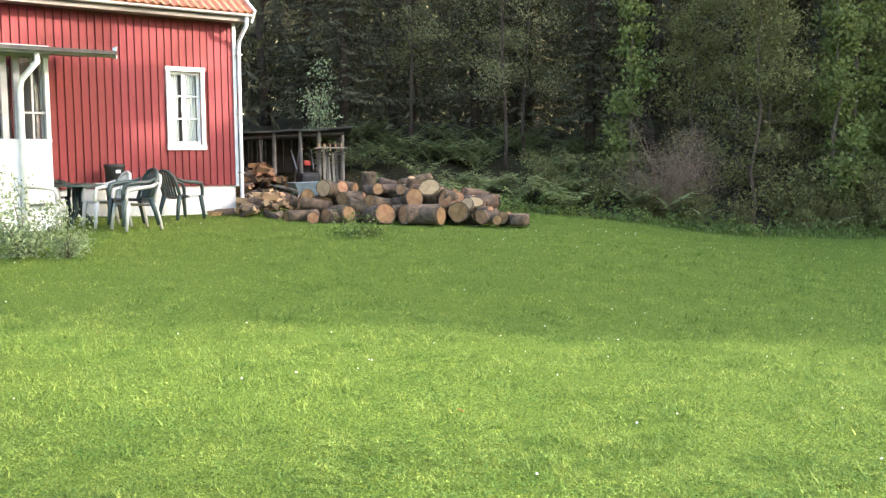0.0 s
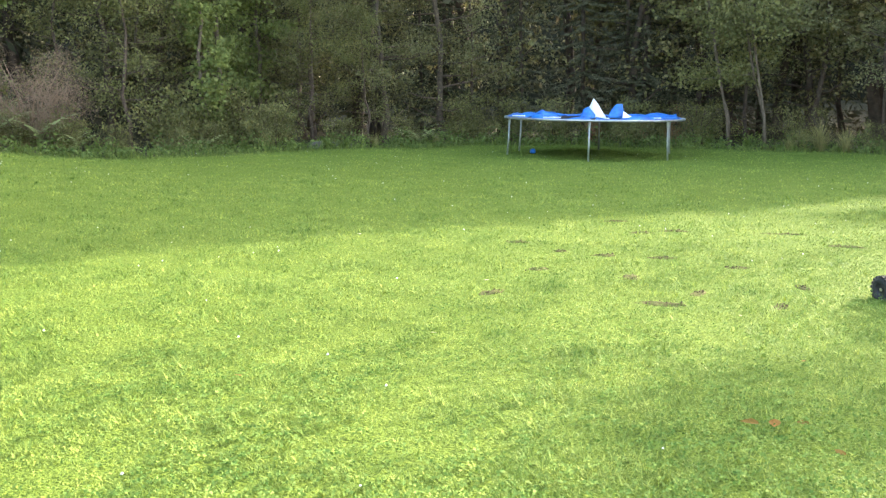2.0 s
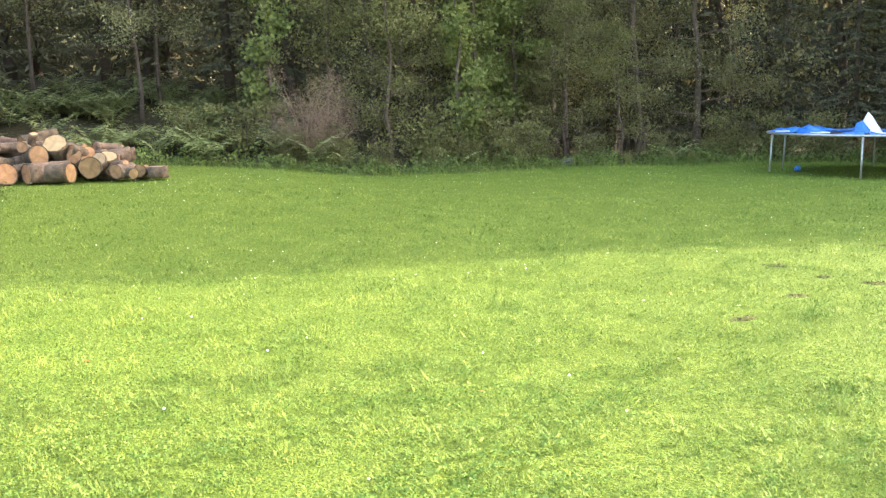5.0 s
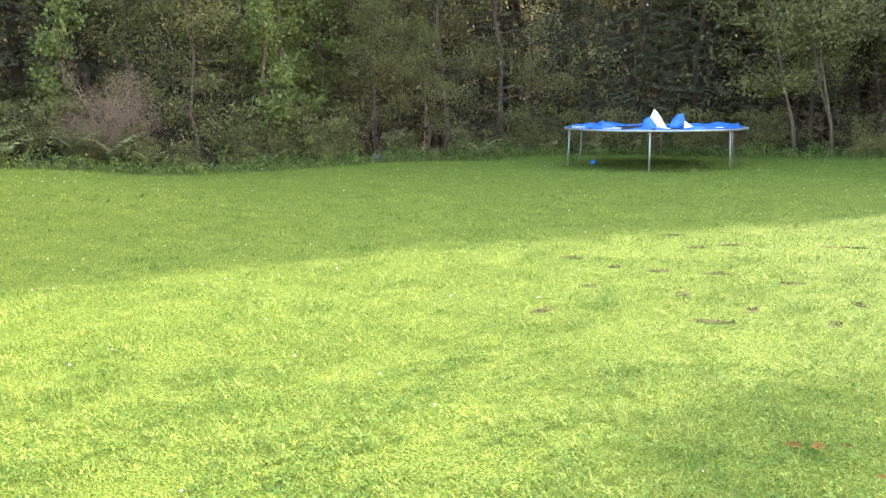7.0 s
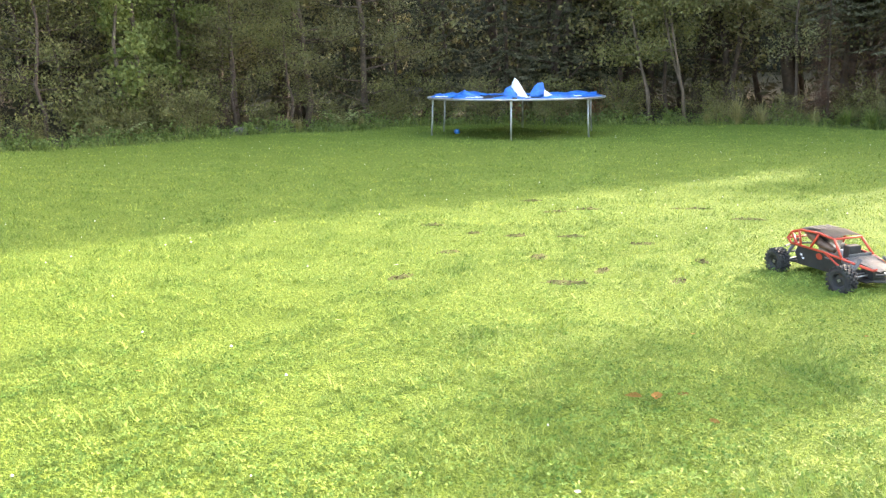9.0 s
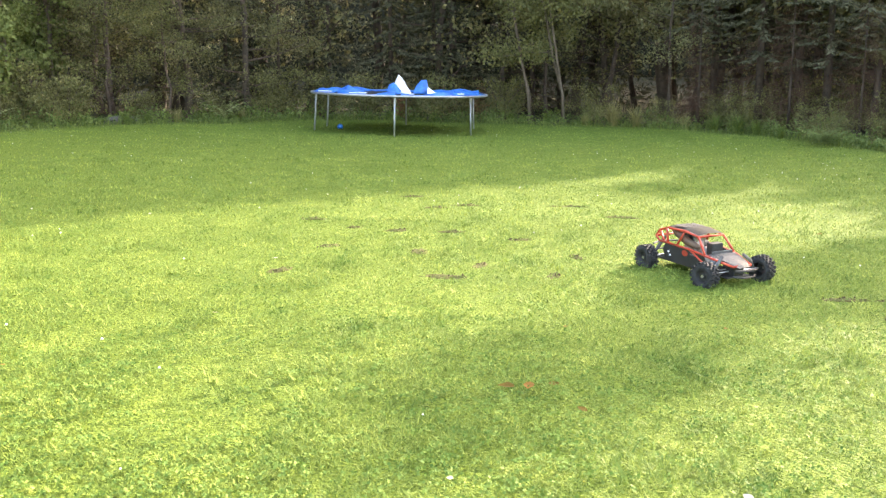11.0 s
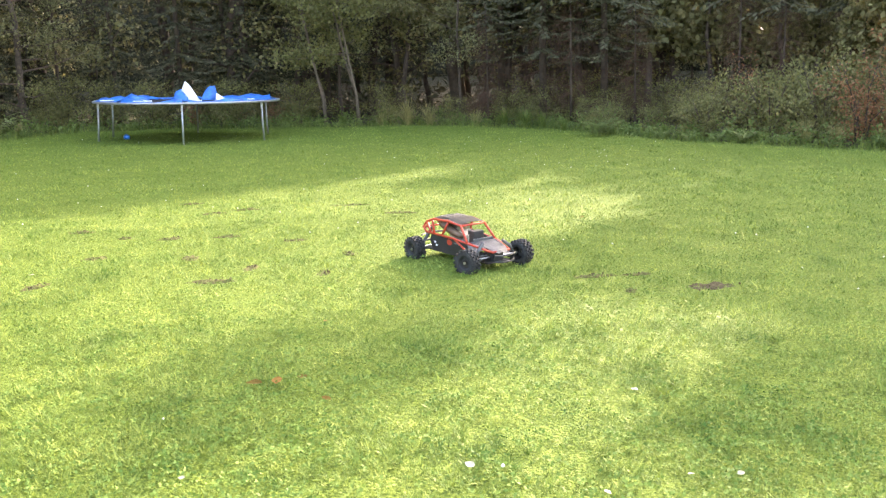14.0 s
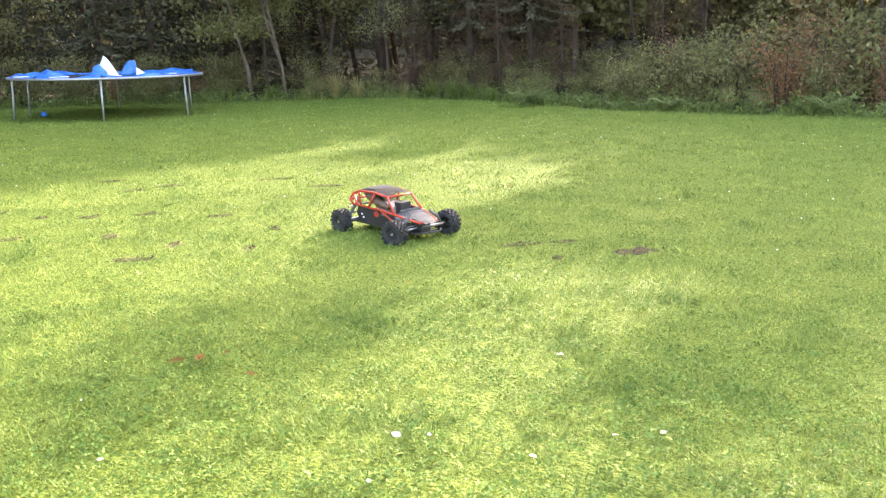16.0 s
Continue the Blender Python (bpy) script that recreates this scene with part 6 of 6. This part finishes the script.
    z = ground_z(x, y) + 0.022 + 0.022 * np.clip(clump, -0.7, 1.3) + rng.uniform(-0.008, 0.018, len(x))
    C, Dn = [], []
    for k in range(3):                       # three leaflets to a leaf
        b = a + k * 2.094
        C.append(np.stack([x + 0.002 * np.cos(b), y + 0.002 * np.sin(b), z], 1))
        Dn.append(np.stack([np.cos(b), np.sin(b), rng.uniform(-0.1, 0.55, len(x))], 1) * 2.0)
    me = leaf_mesh("clover", np.concatenate(C), np.tile(np.interp(r, (3.0, 7.5), (0.0165, 0.0105)), 3), 0.85, M_CLOVER, rng, 0.0, np.concatenate(Dn), 0.3, flat=0.3)
    tagged(new("clover", me), "low clover leaves between the grass blades", "clover", kind="stuff")
    # white flower heads
    x, y = ring(3.0, 24.0, 900)
    keep = (np.sin(x * 0.9) + np.cos(y * 0.7 + 1) + rng.normal(size=len(x)) * 0.8) > 0.2
    x, y = x[keep], y[keep]
    F, base = [], np.array([(1, 0, 0), (0, 1, 0), (-1, 0, 0), (0, -1, 0), (0, 0, 1), (0, 0, -0.6)]) * 0.0085
    tri = np.array([(0, 1, 4), (1, 2, 4), (2, 3, 4), (3, 0, 4), (1, 0, 5), (2, 1, 5), (3, 2, 5), (0, 3, 5)])
    vv = (np.stack([x, y, ground_z(x, y) + 0.05], 1)[:, None, :] + base[None] * rng.uniform(0.7, 1.3, len(x))[:, None, None]).reshape(-1, 3)
    ff = (tri[None] + 6 * np.arange(len(x))[:, None, None]).reshape(-1, 3)
    tagged(new("clover_flowers", mesh_np("clover_flowers", vv, ff, M_FLOWER)), "small white clover flower heads in the lawn", "flowers", kind="stuff")
    # low leafy weeds along the wood
    C = []
    for (x0, y0), (x1, y1) in zip(LAWN[2:18], LAWN[3:19]):
        n = int(16 * math.hypot(x1 - x0, y1 - y0))
        t = rng.uniform(0, 1, n)
        side = np.array([y1 - y0, x0 - x1]) / math.hypot(x1 - x0, y1 - y0) * -1
        off = np.abs(rng.normal(size=n)) * 0.55
        px, py = x0 + (x1 - x0) * t + side[0] * off, y0 + (y1 - y0) * t + side[1] * off
        h = rng.uniform(0.08, 0.5, n) * np.clip(0.4 + off, 0.4, 1.2)
        for k in range(n):
            m = 26
            q = rng.uniform(0.15, 1, m)
            C.append(np.stack([px[k] + rng.normal(size=m) * 0.1, py[k] + rng.normal(size=m) * 0.1, gz(px[k], py[k]) + h[k] * q], 1))
    C = np.concatenate(C)
    tagged(new("edge_weeds", leaf_mesh("edge_weeds", C, 0.075, 0.7, M_WEED, rng, -0.1, flat=0.35)), "low leafy green weeds along the wood's edge", "weeds", kind="stuff")
    # long grass along the wood
    P = []
    for (x0, y0), (x1, y1) in zip(LAWN[2:18], LAWN[3:19]):
        n = int(200 * math.hypot(x1 - x0, y1 - y0))
        t = rng.uniform(0, 1, n)
        P.append(np.stack([x0 + (x1 - x0) * t + rng.normal(size=n) * 0.28, y0 + (y1 - y0) * t + rng.normal(size=n) * 0.28], 1))
    P = np.concatenate(P)
    V.clear()
    blades(P[:, 0], P[:, 1], 0.26, 0.014, (0.05, 0.9))
    v = np.concatenate(V).reshape(-1, 3)
    tagged(new("long_grass", mesh_np("long_grass", v, np.arange(len(v)).reshape(-1, 3), M_LONG)), "unmown long grass fringe beside the wood", "grass", kind="stuff")


build_grass()


def build_divot(x, y, rx, ry, turn):
    """A torn patch of bare soil with crumbs."""
    rng = random.Random(int(x * 100))
    d = thing("bare_patch", pose(x, y, gz(x, y), 0, 0, turn), "torn patch of turf and bare soil in the lawn", "soil patch", group="bare patches")
    bm = bmesh.new()
    c = bm.verts.new((0, 0, 0.008))
    rings = []
    for q, h in ((0.4, 0.01), (0.75, 0.006), (1.0, -0.012)):
        rings.append([bm.verts.new((rx * q * rng.uniform(0.75, 1.15) * math.cos(a), ry * q * rng.uniform(0.75, 1.15) * math.sin(a), h + rng.uniform(-0.006, 0.006))) for a in [2 * math.pi * i / 16 for i in range(16)]])
    for i in range(16):
        bm.faces.new((c, rings[0][i], rings[0][(i + 1) % 16]))
        for a, b in zip(rings, rings[1:]):
            bm.faces.new((a[i], a[(i + 1) % 16], b[(i + 1) % 16], b[i]))
    part("soil", bm, M_SOIL if rx > 0.25 and ry > 0.1 else M_TORN, d)
    for k in range(7):
        bm = bmesh.new()
        bmesh.ops.create_icosphere(bm, subdivisions=1, radius=rng.uniform(0.004, 0.010))
        ob = part("crumb", bm, M_SOIL, d)
        ob.location = (rng.gauss(0, rx * 0.4), rng.gauss(0, ry * 0.4), 0.014)


for q in DIVOTS:
    build_divot(*q)


def build_dry_leaf(x, y, s, turn, mat=M_DRYLEAF, label="dry brown curled fallen leaf on the lawn"):
    bm = bmesh.new()
    pts = [(0, -0.5), (0.22, -0.35), (0.42, -0.05), (0.28, 0.25), (0, 0.55), (-0.3, 0.22), (-0.4, -0.08), (-0.2, -0.36)]
    c = bm.verts.new((0, 0, 0.02))
    ring = [bm.verts.new((px, py, 0.12 * abs(px) + random.uniform(0, 0.1))) for px, py in pts]
    for i in range(8):
        bm.faces.new((c, ring[i], ring[(i + 1) % 8]))
    bmesh.ops.solidify(bm, geom=bm.faces[:], thickness=0.01)
    ob = part("fallen_leaf", bm, mat)
    ob.matrix_world = pose(x, y, gz(x, y) + 0.045, random.uniform(-15, 15), random.uniform(-15, 15), turn) @ Matrix.Scale(s, 4)
    tagged(ob, label, "leaf", group="fallen leaves")


for q in ((3.71, 2.39, 0.085, 30), (3.80, 2.32, 0.07, 120), (3.91, 2.25, 0.06, 10), (3.73, 1.95, 0.05, 10), (4.9, 2.9, 0.04, 70), (5.6, 2.2, 0.04, 200), (9.5, 3.2, 0.06, 20), (10.8, 4.4, 0.05, 90), (2.1, 4.4, 0.04, 40), (-1.9, 8.0, 0.05, 0), (0.1, 5.9, 0.06, 60), (-2.9, 7.9, 0.06, 10)):
    build_dry_leaf(*q)
pale = material("faded_leaf", (0.50, 0.47, 0.36), (0.68, 0.65, 0.52), scale=20, rough=0.7, bump=0.2)
for q in ((3.45, 1.0, 0.045, 0), (3.83, 0.23, 0.035, 80), (3.94, 0.07, 0.035, 40), (3.5, 0.44, 0.035, 160), (2.78, 1.9, 0.03, 20), (4.67, 0.78, 0.035, 0), (4.73, 5.62, 0.05, 30), (3.5, 4.6, 0.04, 70), (5.1, 8.2, 0.05, 10)):
    build_dry_leaf(*q, mat=pale, label="pale faded fallen leaf on the lawn")
